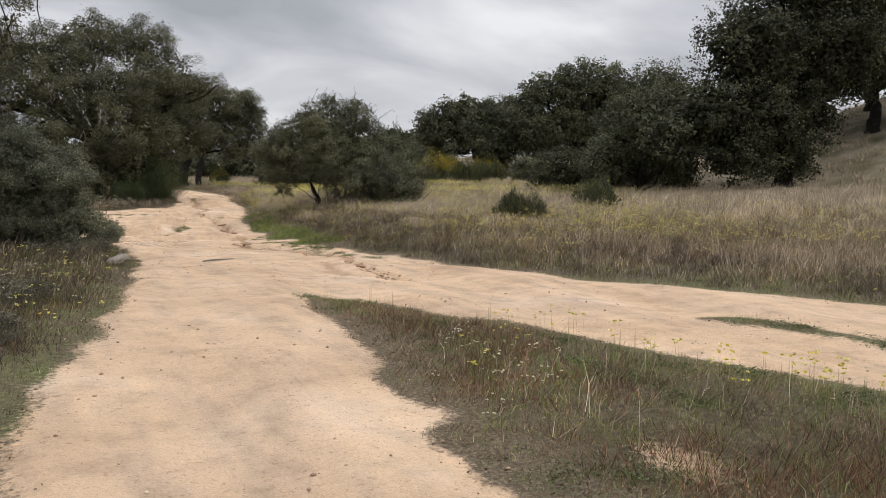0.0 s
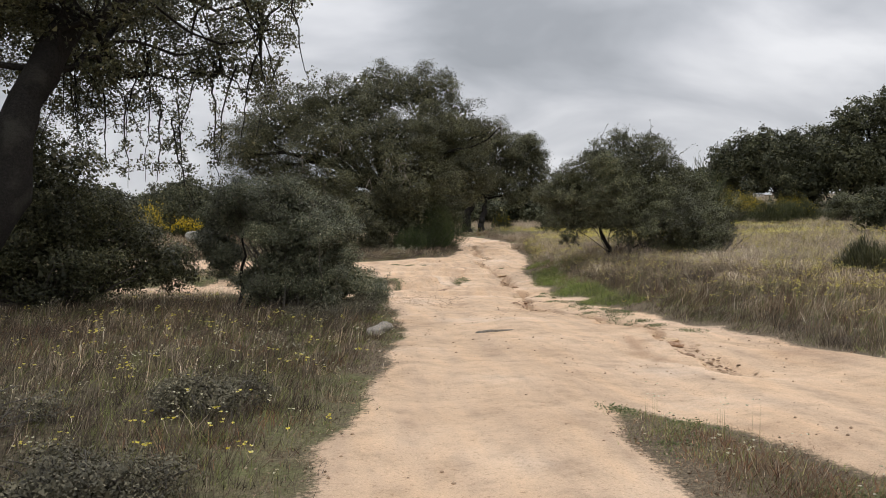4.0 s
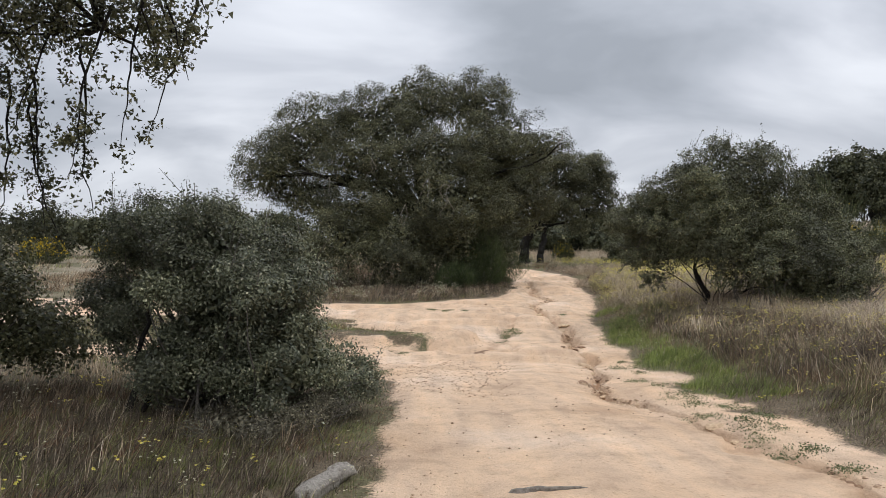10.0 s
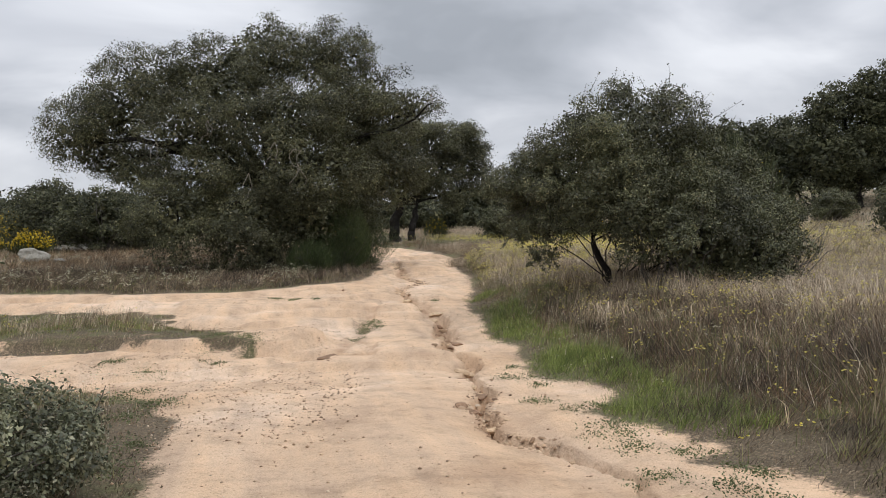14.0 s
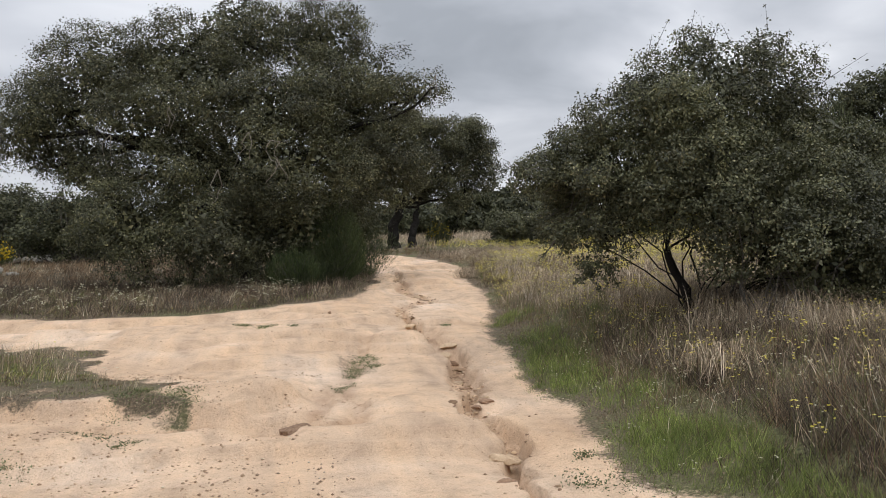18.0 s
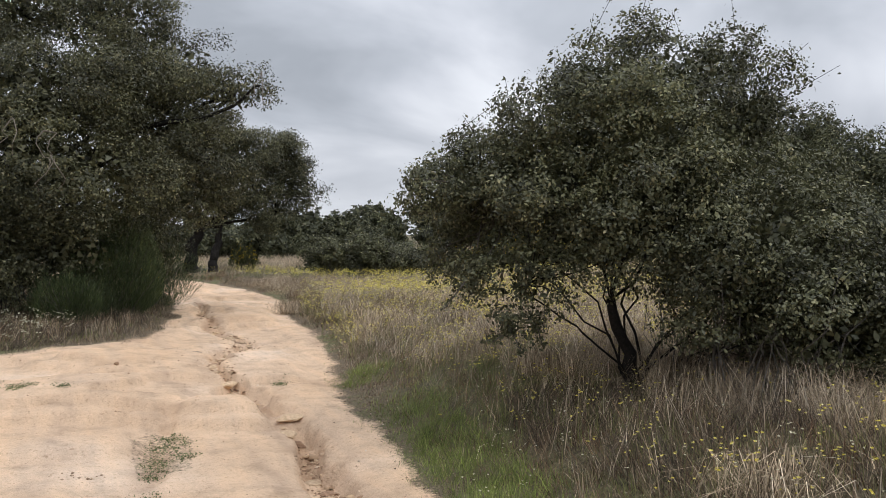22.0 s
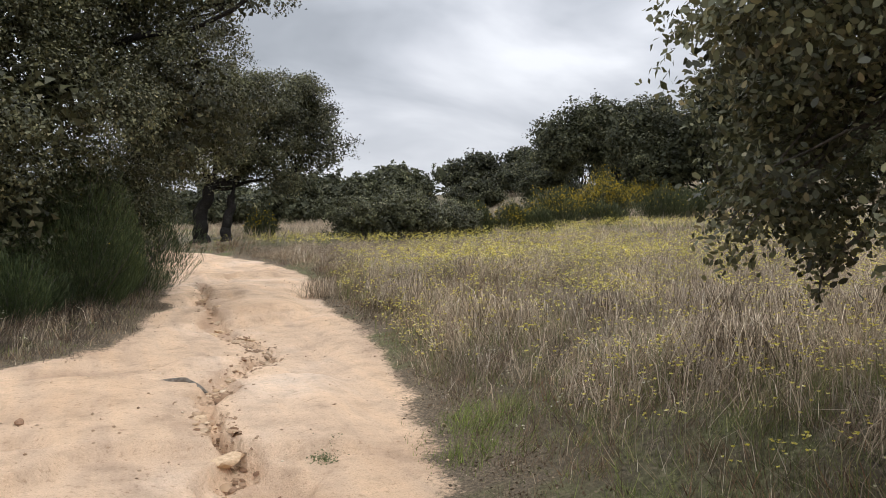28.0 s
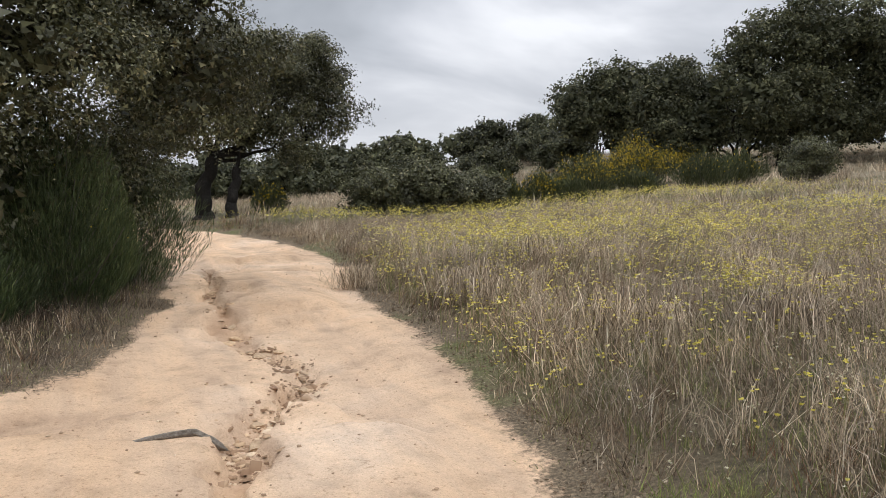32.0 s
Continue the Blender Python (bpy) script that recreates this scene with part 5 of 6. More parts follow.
def green_bank(x, y):
    """The low green ground between the track and the young oak."""
    return (x > 3) & (y > 10) & (y < 24.5) & (edge_depth(x, y) > np.interp(y, [10, 18, 21, 24.5], [-1.6, -2.6, -2.0, -0.7]) - 1.6 * (noise2(x, y, 0.9, 39) - 0.5))


def open_meadow(x, y):
    return right_meadow(x, y) & (~green_bank(x, y) | (rng.uniform(0, 1, len(x)) < 0.22))


def clearing(x, y):
    return (x < 2.6) & (edge_depth(x, y) > 0.1) & (noise2(x, y, 0.8, 34) + 0.5 * noise2(x, y, 3.0, 35) > 0.83)


def thinned_heath(x, y):
    """Tall stalks are few on the heath, in the wedge between the tracks and on the green bank."""
    share = np.where(left_heath(x, y), np.where(y < 4.2, 0.2, 0.6), 1.0)
    share = np.where((x > 0) & (x < 5.5) & (y < 4.5), 0.16, share)
    share = np.where((x > 3) & (y > 9) & (y < 27) & green_bank(x, y), 0.25, share)
    return rng.uniform(0, 1, len(x)) < share


def near_bank(x, y):
    return (x > np.interp(y, EDGE_X[:, 0], EDGE_X[:, 1]) + 0.05) & (edge_depth(x, y) > -3.2)


def track_side(x, y):
    d = edge_depth(x, y)
    return (d > -1.2) | ((x > 0) & (x < 6) & (y < 4.5))


def left_heath(x, y):
    return (x < 0.3) & (y < 13)


def fresh_verge(x, y):
    return (np.abs(-edge_depth(x, y) - 0.25) < 0.2 + 0.6 * noise2(x, y, 0.9, 29)) & (x > 3.5)


def wedge(x, y):
    return (x > 0) & (x < 5.6) & (y < 4.5)


def on_island(x, y):
    return inside(x, y, ISLAND) > -0.1


NEAR = (-7, 10, -6, 31)
grass("brown_heath_grass", "low brown dry heath and dead stalks along the tracks", GRASS_BROWN, 130000, NEAR, (0.04, 0.16), (0.003, 0.007), (0.3, 1.6), 60, 0.25, 1.0, segments=1, clump=0.06)
grass("dry_grass", "grey-brown dry grass tufts beside the tracks", GRASS_DRY, 110000, NEAR, (0.06, 0.30), (0.003, 0.006), (0.3, 1.4), 61, 0.40, 1.0, 0.1, 2, where=thinned_heath, clump=0.05)
grass("green_grass", "short fresh green grass along the track edges", GRASS_GREEN, 70000, NEAR, (0.02, 0.10), (0.004, 0.009), (0.2, 1.2), 62, 0.46, 1.0, -0.08, where=near_verge, clump=0.07)
grass("green_grass", "patches of fresh grass among the dry stalks", GRASS_GREEN, 60000, NEAR, (0.03, 0.14), (0.004, 0.008), (0.2, 1.2), 59, 0.54, 1.0, 0.1, clump=0.08)
grass("straw_grass", "fallen pale straw grass of the meadow", GRASS_STRAW, 80000, (5, 18, 18, 42), (0.10, 0.38), (0.003, 0.006), (0.5, 1.7), 63, 0.40, 1.0, 0.5, 2, where=open_meadow, clump=0.07, patch_scale=0.35)
grass("meadow_grass", "dry brown meadow grass", GRASS_DRY, 150000, (4, 20, 19, 44), (0.08, 0.32), (0.0035, 0.008), (0.3, 1.6), 64, 0.2, 1.0, 0.2, 1, where=open_meadow, clump=0.1)
grass("straw_grass", "pale straw grass farther out in the meadow", GRASS_STRAW, 110000, (8, 60, 4, 80), (0.15, 0.5), (0.010, 0.025), (0.2, 1.2), 65, 0.38, 1.0, 0.3, 1, where=outer_meadow, clump=0.2, patch_scale=0.12)
grass("brown_heath_grass", "brown heath grass round the large oak", GRASS_BROWN, 80000, (-14, 8, 26, 48), (0.06, 0.28), (0.006, 0.012), (0.2, 1.2), 66, 0.2, 1.0, 0.05, 1, clump=0.1)
grass("dry_grass", "dry grass round the large oak", GRASS_DRY, 40000, (-14, 8, 26, 48), (0.06, 0.3), (0.005, 0.010), (0.2, 1.2), 69, 0.45, 1.0, 0.1, 1, clump=0.1)
grass("green_grass", "green grass in the clearing and under the oaks", GRASS_GREEN, 90000, (-24, 30, 26, 70), (0.05, 0.2), (0.008, 0.018), (0.2, 1.2), 67, 0.5, 1.0, 0.1, 1, clump=0.12, patch_scale=0.2)
grass("dry_grass", "thin dry grass of the outlying ground", GRASS_DRY, 110000, (-40, 60, -25, 90), (0.12, 0.4), (0.015, 0.035), (0.2, 1.2), 68, 0.3, 1.0, 0.3, 1, where=outer, clump=0.25)
grass("dark_heath", "dark brown heather and dead stalks on the near bank", HEATHER, 140000, (-7, 0.3, -6, 13), (0.05, 0.22), (0.003, 0.007), (0.2, 1.2), 55, 0.2, 1.0, 0.05, 1, where=left_heath, clump=0.06)
grass("green_grass", "bright green grass fringe on the bank", GRASS_FRESH, 130000, (3.6, 7.0, 12, 24.5), (0.05, 0.15), (0.004, 0.008), (0.2, 1.1), 56, 0.42, 1.0, -0.05, where=fresh_verge, clump=0.06, low_edge=0.25, segments=1)
grass("bright_stalks", "thin bleached stalks standing above the grass", GRASS_STRAW, 36000, NEAR, (0.12, 0.36), (0.0025, 0.004), (0.3, 1.7), 54, 0.36, 1.0, 0.2, 2, where=thinned_heath, clump=0.10)
grass("green_grass", "fresh low growth in the grassy wedge between the tracks", GRASS_GREEN, 70000, (0, 7, -8, 4.5), (0.02, 0.09), (0.003, 0.006), (0.3, 1.4), 52, 0.42, 1.0, -0.05, 1, clump=0.06)
grass("brown_turf", "dense low brown turf at the track edges", GRASS_BROWN, 330000, (-5, 8.5, -6, 34), (0.012, 0.05), (0.003, 0.006), (0.5, 2.2), 51, 0.15, 1.0, -0.12, 1, where=track_side, clump=0.05, low_edge=0.05)
grass("green_turf", "dense low green turf at the track edges", GRASS_GREEN, 200000, (-5, 8.5, -6, 34), (0.012, 0.05), (0.003, 0.006), (0.5, 2.2), 50, 0.43, 1.0, -0.1, 1, where=track_side, clump=0.05, low_edge=0.05)
grass("bright_stalks", "fallen bleached stalks in the meadow", GRASS_STRAW, 46000, (5, 16, 20, 42), (0.14, 0.4), (0.003, 0.005), (0.5, 1.9), 53, 0.36, 1.0, 0.5, 2, where=open_meadow, clump=0.12)
grass("green_grass", "low dark green growth on the grass island", GRASS_GREEN, 40000, (-9, 0.6, 18.7, 23.8), (0.02, 0.08), (0.005, 0.010), (0.3, 1.4), 57, 0.3, 1.0, 0.0, where=on_island, clump=0.07)
grass("straw_grass", "tall fallen straw before the young oak", GRASS_STRAW, 30000, (5.6, 10, 15.5, 21), (0.15, 0.5), (0.003, 0.006), (0.6, 1.8), 58, 0.4, 1.0, 0.3, 2, where=open_meadow, clump=0.09)

grass("meadow_grass", "dry grey-brown meadow grass beside the joining track", GRASS_DRY, 85000, (4.5, 24, -3, 19.5), (0.10, 0.34), (0.004, 0.009), (0.2, 1.3), 48, 0.2, 1.0, 0.25, 1, where=right_meadow, clump=0.1)
grass("meadow_grass", "brown dead grass beside the joining track", GRASS_BROWN, 90000, (4.5, 20, -3, 16), (0.08, 0.3), (0.004, 0.008), (0.2, 1.3), 42, 0.2, 1.0, 0.15, 1, where=right_meadow, clump=0.1)
grass("straw_grass", "pale feathery straw standing in the meadow", GRASS_STRAW, 60000, (9, 32, 12, 34), (0.2, 0.5), (0.006, 0.012), (0.2, 1.0), 47, 0.45, 1.0, 2.5, 1, where=right_meadow, clump=0.12, patch_scale=0.16)
grass("brown_heath_grass", "brown dead stalks on the bank behind the green fringe", GRASS_BROWN, 46000, (4.3, 8.5, 6, 24), (0.05, 0.2), (0.003, 0.006), (0.3, 1.5), 46, 0.3, 1.0, 0.25, 1, where=near_bank, clump=0.07)
grass("green_grass", "green blades among the dead stalks on the bank", GRASS_GREEN, 90000, (4, 8.5, 6, 24.5), (0.03, 0.12), (0.003, 0.006), (0.3, 1.3), 45, 0.52, 1.0, 0.15, 1, where=near_bank, clump=0.07)
grass("green_grass", "green sprouts among the dark heath", GRASS_GREEN, 50000, (-7, 0.3, -6, 13), (0.04, 0.16), (0.003, 0.006), (0.2, 1.3), 44, 0.44, 1.0, 0.1, 1, where=left_heath, clump=0.07)
grass("brown_heath_grass", "short dead brown growth in the wedge between the tracks", GRASS_BROWN, 60000, (0, 6, -8, 4.5), (0.03, 0.12), (0.003, 0.006), (0.4, 1.8), 43, 0.3, 1.0, 0.0, 1, where=wedge, clump=0.06)
grass("green_turf", "fresh green turf in the wedge between the tracks", GRASS_GREEN, 100000, (0, 6, -8, 4.5), (0.015, 0.06), (0.003, 0.006), (0.4, 1.8), 41, 0.47, 1.0, -0.08, 1, where=wedge, clump=0.05, low_edge=0.1)

grass("green_turf", "thin green and dead sprouts on the sand of the clearing", GRASS_GREEN, 60000, (-9, 2.6, 15, 27), (0.01, 0.035), (0.004, 0.008), (0.4, 1.6), 38, 0.0, 1.0, -9.0, 1, where=clearing, clump=0.05, low_edge=0.01)
grass("brown_turf", "dead brown sprouts on the sand of the clearing", GRASS_BROWN, 60000, (-9, 2.6, 15, 27), (0.01, 0.04), (0.004, 0.008), (0.4, 1.8), 37, 0.0, 1.0, -9.0, 1, where=clearing, clump=0.05, low_edge=0.01)

grass("meadow_grass", "fine brown dead grass beside the further track", GRASS_BROWN, 90000, (5.2, 16, 23, 42), (0.08, 0.3), (0.0025, 0.005), (0.4, 1.8), 36, 0.3, 1.0, 0.1, 1, where=open_meadow, clump=0.08)

grass("green_grass", "olive green blades among the dry meadow grass", GRASS_GREEN, 60000, (5, 14, 19, 36), (0.06, 0.24), (0.0025, 0.005), (0.3, 1.5), 35, 0.45, 1.0, 0.2, 1, where=right_meadow, clump=0.09)
grass("green_grass", "green leaves at the foot of the heath", GRASS_GREEN, 40000, (-6, 0.4, 3, 13), (0.03, 0.12), (0.004, 0.008), (0.3, 1.4), 34, 0.46, 1.0, 0.05, 1, where=left_heath, clump=0.07)

grass("brown_heath_grass", "dark dead herbs and litter on the bank before the large oak", HEATHER, 90000, (-8, 4.6, 26.4, 33), (0.04, 0.22), (0.004, 0.008), (0.3, 1.4), 32, 0.15, 1.0, -0.05, 1, clump=0.09, low_edge=0.5)
grass("green_grass", "dark green sprouts on the bank before the large oak", GRASS_GREEN, 30000, (-8, 4.6, 26.4, 33), (0.03, 0.14), (0.004, 0.008), (0.3, 1.2), 31, 0.45, 1.0, 0.0, 1, clump=0.08, low_edge=0.3)
grass("brown_heath_grass", "rusty low dead herbs in the wedge between the tracks", RUSTY, 110000, (0, 6, -5, 4.5), (0.02, 0.11), (0.004, 0.008), (0.5, 1.7), 29, 0.42, 1.0, 0.0, 1, where=wedge, clump=0.09, patch_scale=0.8)
grass("brown_heath_grass", "rusty dead herbs low in the meadow by the track", RUSTY, 70000, (4, 14, 6, 40), (0.04, 0.18), (0.004, 0.008), (0.4, 1.6), 28, 0.46, 1.0, 0.05, 1, where=right_meadow, clump=0.1, patch_scale=0.8)
grass("brown_heath_grass", "rusty dead herbs on the heath", RUSTY, 50000, (-7, 0.3, -6, 13), (0.03, 0.15), (0.004, 0.008), (0.4, 1.6), 27, 0.46, 1.0, 0.05, 1, where=left_heath, clump=0.08, patch_scale=0.8)

grass("green_grass", "low green grass on the verge of the lower track", GRASS_GREEN, 55000, (3.8, 9.5, 1, 15), (0.03, 0.13), (0.004, 0.007), (0.3, 1.4), 26, 0.4, 1.0, -0.05, 1, where=near_bank, clump=0.08, low_edge=0.3)
grass("brown_heath_grass", "dead brown stalks on the verge of the lower track", HEATHER, 90000, (3.8, 9.5, 1, 15), (0.04, 0.17), (0.004, 0.007), (0.4, 1.6), 25, 0.3, 1.0, 0.0, 1, where=near_bank, clump=0.08, low_edge=0.3)

grass("brown_heath_grass", "dark dead stalks in the shade of the young oak", HEATHER, 60000, (4.8, 10, 12.5, 20.6), (0.06, 0.26), (0.003, 0.006), (0.4, 1.5), 24, 0.2, 1.0, 0.6, 1, where=right_meadow, clump=0.08)


def flowers(name, label, mat, n, area, size, height, seed, lo, scale=0.35, where=None, petals=4):
    x, y = scatter(n, *area)
    keep = off_track(x, y, 0.1) & (noise2(x, y, scale, seed) > lo)
    if where is not None:
        keep &= where(x, y)
    heads = rng.integers(1, 6, keep.sum())
    x, y = np.repeat(x[keep], heads), np.repeat(y[keep], heads)
    h = np.repeat(rng.uniform(*height, len(heads)), heads) * rng.uniform(0.82, 1.06, len(x))
    x, y = x + rng.normal(0, 0.035, len(x)), y + rng.normal(0, 0.035, len(x))
    z = ground_z(x, y)
    c = np.stack([x, y, z + h], 1)
    q = np.repeat(c, petals, 0)
    a = np.tile(np.arange(petals) * 2 * np.pi / petals, len(x)) + np.repeat(rng.uniform(0, 6, len(x)), petals)
    out = np.stack([np.cos(a), np.sin(a), np.full(len(a), 0.35)], 1)
    q = q + out * size * 0.35
    v, f = leaves(q, out * 3, size, 0.75, 0.15, 0.0, 0.2)
    stuff(name, v, f, mat, label)
    sv, sf = blades(x, y, z, h, np.full(len(x), 0.004), rng.uniform(0, 0.02, len(x)), 0.1, 1)
    stuff(name.replace("flowers", "flower_stalks"), sv, sf, GRASS_GREEN, "thin green flower stalks")


flowers("yellow_flowers", "small yellow wildflowers among the dry grass by the track", FLOWER, 2600, (-6, 9, -5, 28), 0.016, (0.08, 0.24), 70, 0.66, 0.6)
flowers("pale_flowers", "small cream wildflowers among the dry grass", PALE_FLOWER, 5000, (-8, 12, -5, 34), 0.012, (0.08, 0.3), 71, 0.5, 0.5)
flowers("yellow_flowers", "drifts of yellow wildflowers across the meadow", FLOWER, 9500, (5, 27, 25, 47), 0.021, (0.2, 0.42), 72, 0.45, 0.14, right_meadow, 2)
flowers("yellow_flowers", "yellow wildflowers in the meadow before the young oak", FLOWER, 2600, (5, 20, 3, 22), 0.017, (0.2, 0.4), 73, 0.50, 0.3, right_meadow)
flowers("yellow_flowers", "dense yellow drift of wildflowers across the far meadow", FLOWER, 6500, (8, 24, 31, 46.5), 0.028, (0.2, 0.4), 78, 0.42, 0.2, right_meadow, 2)
flowers("yellow_flowers", "tall yellow wildflowers on the wedge between the tracks", FLOWER, 120, (2.2, 4.6, -1.8, 1.9), 0.022, (0.10, 0.3), 74, 0.3, 0.6, wedge)
flowers("yellow_flowers", "many small pale yellow wildflowers in the meadow", FLOWER, 3800, (4.6, 15, 6, 24), 0.014, (0.15, 0.4), 79, 0.36, 0.5, right_meadow)
flowers("yellow_flowers", "small pale yellow wildflowers in the far meadow", FLOWER, 3000, (5.5, 15, 22, 36), 0.016, (0.15, 0.38), 81, 0.4, 0.4, right_meadow)
flowers("pale_flowers", "pale seed heads along the bank before the large oak", PALE_FLOWER, 600, (-9, 2, 26.6, 30.5), 0.022, (0.15, 0.35), 75, 0.35, 0.5)
flowers("yellow_flowers", "yellow wildflowers on the near heath", FLOWER, 150, (-4, -0.2, 2, 9), 0.018, (0.08, 0.25), 76, 0.45, 0.7)


# ---- stones, log, root and sticks ----
def rock(name, x, y, size, squash, mat, label, category="stone", group="", sink=0.25, seed=0, grain=1.0):
    me = bpy.data.meshes.new(name)
    bm = bmesh.new()
    bmesh.ops.create_icosphere(bm, subdivisions=3 if size > 0.25 else 2, radius=1.0)
    for v in bm.verts:
        n = noise.noise(v.co * 1.1 * grain + Vector((seed * 3.1, x, y))) * 0.45 + noise.noise(v.co * 3.0 + Vector((y, seed, x))) * 0.16
        v.co *= 1 + n
    bm.to_mesh(me)
    bm.free()
    ob = new(name, me)
    me.materials.append(mat)
    z = height_at(x, y)
    ob.matrix_world = Matrix.Translation((x, y, z + size * squash * (1 - 2 * sink) * 0.8)) @ Euler((rng.normal(0, 0.15), rng.normal(0, 0.15), rng.uniform(0, 6))).to_matrix().to_4x4() @ Matrix.Diagonal((size, size * rng.uniform(0.6, 0.95), size * squash, 1))
    return tagged(ob, label, category, group)


rock("boulder", -8.0, 40.0, 0.55, 0.6, GREY_STONE, "grey lichened boulder in the grass", "boulder")
rock("boulder", -7.0, 39.6, 0.22, 0.5, GREY_STONE, "small grey boulder in the grass", "boulder")
for i in range(18):
    rock("stone", -8.8 + rng.normal(0, 0.9), 47.5 + rng.normal(0, 0.5), rng.uniform(0.1, 0.26), 0.55, GREY_STONE, "pale grey stone in a heap", "stone", "stone heap", 0.2, i)
rock("rock_outcrop", -8.4, 48.3, 1.1, 0.18, GREY_STONE, "low wide pale rock outcrop in the clearing", "rock", "", 0.3, 77)
gully = spline(GULLIES[0][0], 10)
for _ in range(3):
    # the bed lies where the bent line does
    bx, by = meander(gully[:, 0], gully[:, 1])
    gully = gully + 0.6 * (spline(GULLIES[0][0], 10) - np.stack([bx, by], 1))
for i in range(150):
    p = gully[rng.integers(0, len(gully))]
    s = rng.uniform(0.014, 0.045) if rng.uniform() < 0.72 else rng.uniform(0.05, 0.12)
    rock("stone", p[0] + rng.normal(0, 0.055), p[1] + rng.normal(0, 0.1), s, 0.32, SANDSTONE if rng.uniform() < 0.72 else DARK_STONE, "crumbled sandstone lump in the rain gully", "stone", "stones in the gully", 0.46, i)
rock("stone", 3.93, 22.35, 0.16, 0.25, SANDSTONE, "flat pale sandstone slab in the gully", "stone", "stones in the gully", 0.2, 501)
rock("stone", 3.62, 24.25, 0.14, 0.28, SANDSTONE, "broken sandstone slab over a washed-out hole", "stone", "stones in the gully", 0.2, 502)
for i, (x, y) in enumerate(((3.37, 18.76), (3.39, 18.36), (3.52, 18.48), (3.26, 18.06), (2.78, 14.39), (2.68, 14.34), (2.80, 14.21), (3.04, 15.96))):
    rock("stone", x, y, rng.uniform(0.05, 0.1), 0.35, DARK_STONE, "dark reddish clay lump in the scoured basin", "stone", "stones in the gully", 0.3, 600 + i)
rock("stone", 1.6, 18.0, 0.16, 0.45, DARK_STONE, "dark clay lump on the sand", "stone", "", 0.3, 503)
rock("stone", 2.35, 25.1, 0.045, 0.6, DARK_STONE, "small reddish stone on the sand", "stone", "", 0.2, 504)


def wood(name, pts, r0, r1, mat, label, category):
    p = np.array([(x, y, height_at(x, y) + dz) for x, y, dz in pts])
    t = np.linspace(0, 1, len(p))
    tt = np.linspace(0, 1, 14)
    q = np.stack([np.interp(tt, t, p[:, k]) for k in range(3)], 1)
    q[:, :2] += rng.normal(0, min(0.008, r0 * 0.35), (14, 2))
    rad = np.linspace(r0, r1, 14) * rng.uniform(0.93, 1.07, 14)
    rad[0], rad[-1] = r0 * 0.03, r1 * 0.03
    rad[1] *= 0.75
    k = np.linspace(0, 13, 40)
    q, rad = np.stack([np.interp(k, np.arange(14), q[:, c]) for c in range(3)], 1), np.interp(k, np.arange(14), rad)
    v, f = tubes([(q, rad)], 18)
    axis = np.repeat(q, 18, 0)
    ring, along = np.tile(np.arange(18), 40), np.repeat(k, 18)
    a = ring * 2 * np.pi / 18
    grain = np.array([[1 + 0.42 * noise.noise(Vector((math.cos(p) * 1.7, math.sin(p) * 1.7, t * 0.16 + r0 * 90))) + 0.25 * noise.noise(Vector((math.cos(p) * 4, math.sin(p) * 4, t * 0.5)))] for p, t in zip(a, along)])[:, 0]
    me = mesh_np(name, axis + (v - axis) * grain[:, None], f)
    smooth(me)
    ob = new(name, me)
    me.materials.append(mat)
    return tagged(ob, label, category)


def crumbs():
    n = 4200
    p = gully[rng.integers(0, len(gully), n)]
    x, y = p[:, 0] + rng.normal(0, 0.07, n), p[:, 1] + rng.normal(0, 0.12, n)
    keep = noise2(x, y, 1.1, 97) > 0.52
    x, y = x[keep], y[keep]
    n = len(x)
    s = rng.gamma(2.0, 0.005, n) + 0.004
    box = np.array([(-1, -0.8, 0), (0.9, -1, 0), (1.1, 0.7, 0), (-0.7, 1, 0), (-0.7, -0.5, 0.5), (0.6, -0.7, 0.45), (0.8, 0.5, 0.55), (-0.5, 0.7, 0.5)])
    a = rng.uniform(0, 6.3, n)
    c, w = np.cos(a)[:, None], np.sin(a)[:, None]
    q = box[None] * s[:, None, None] * rng.uniform(0.7, 1.3, (n, 8, 1))
    q = np.stack([q[..., 0] * c - q[..., 1] * w, q[..., 0] * w + q[..., 1] * c, q[..., 2] + (q[..., 0] * rng.normal(0, 0.3, (n, 1)))], -1) + np.stack([x, y, ground_z(x, y) + s * 0.05], 1)[:, None]
    f = np.array([(4, 5, 6, 7), (0, 1, 5, 4), (1, 2, 6, 5), (2, 3, 7, 6), (3, 0, 4, 7)])
    stuff("clay_crumbs", q.reshape(-1, 3), (np.arange(n)[:, None, None] * 8 + f[None]).reshape(-1, 4), CRUMB, "broken clay and sandstone crumbs in the gully bed")


crumbs()


def litter():
    n = 90000
    x, y = scatter(n, -4, 9, -6, 40)
    d = edge_depth(x, y) + ragged_edge(x, y)
    keep = (d > -0.75) & (d < 0.0 + rng.exponential(0.06, n)) & (noise2(x, y, 0.8, 95) > 0.38)
    x, y = x[keep], y[keep]
    c = np.stack([x, y, ground_z(x, y) + 0.006], 1)
    flat = np.column_stack([rng.normal(0, 1, (len(x), 2)), rng.normal(0, 0.12, len(x))])
    v, f = leaves(c, flat * 2, 0.02, 0.6, 0.1, 0.0, 0.35)
    stuff("leaf_litter", v, f, LITTER, "fallen dry oak leaves and crumbs along the track edges")


litter()


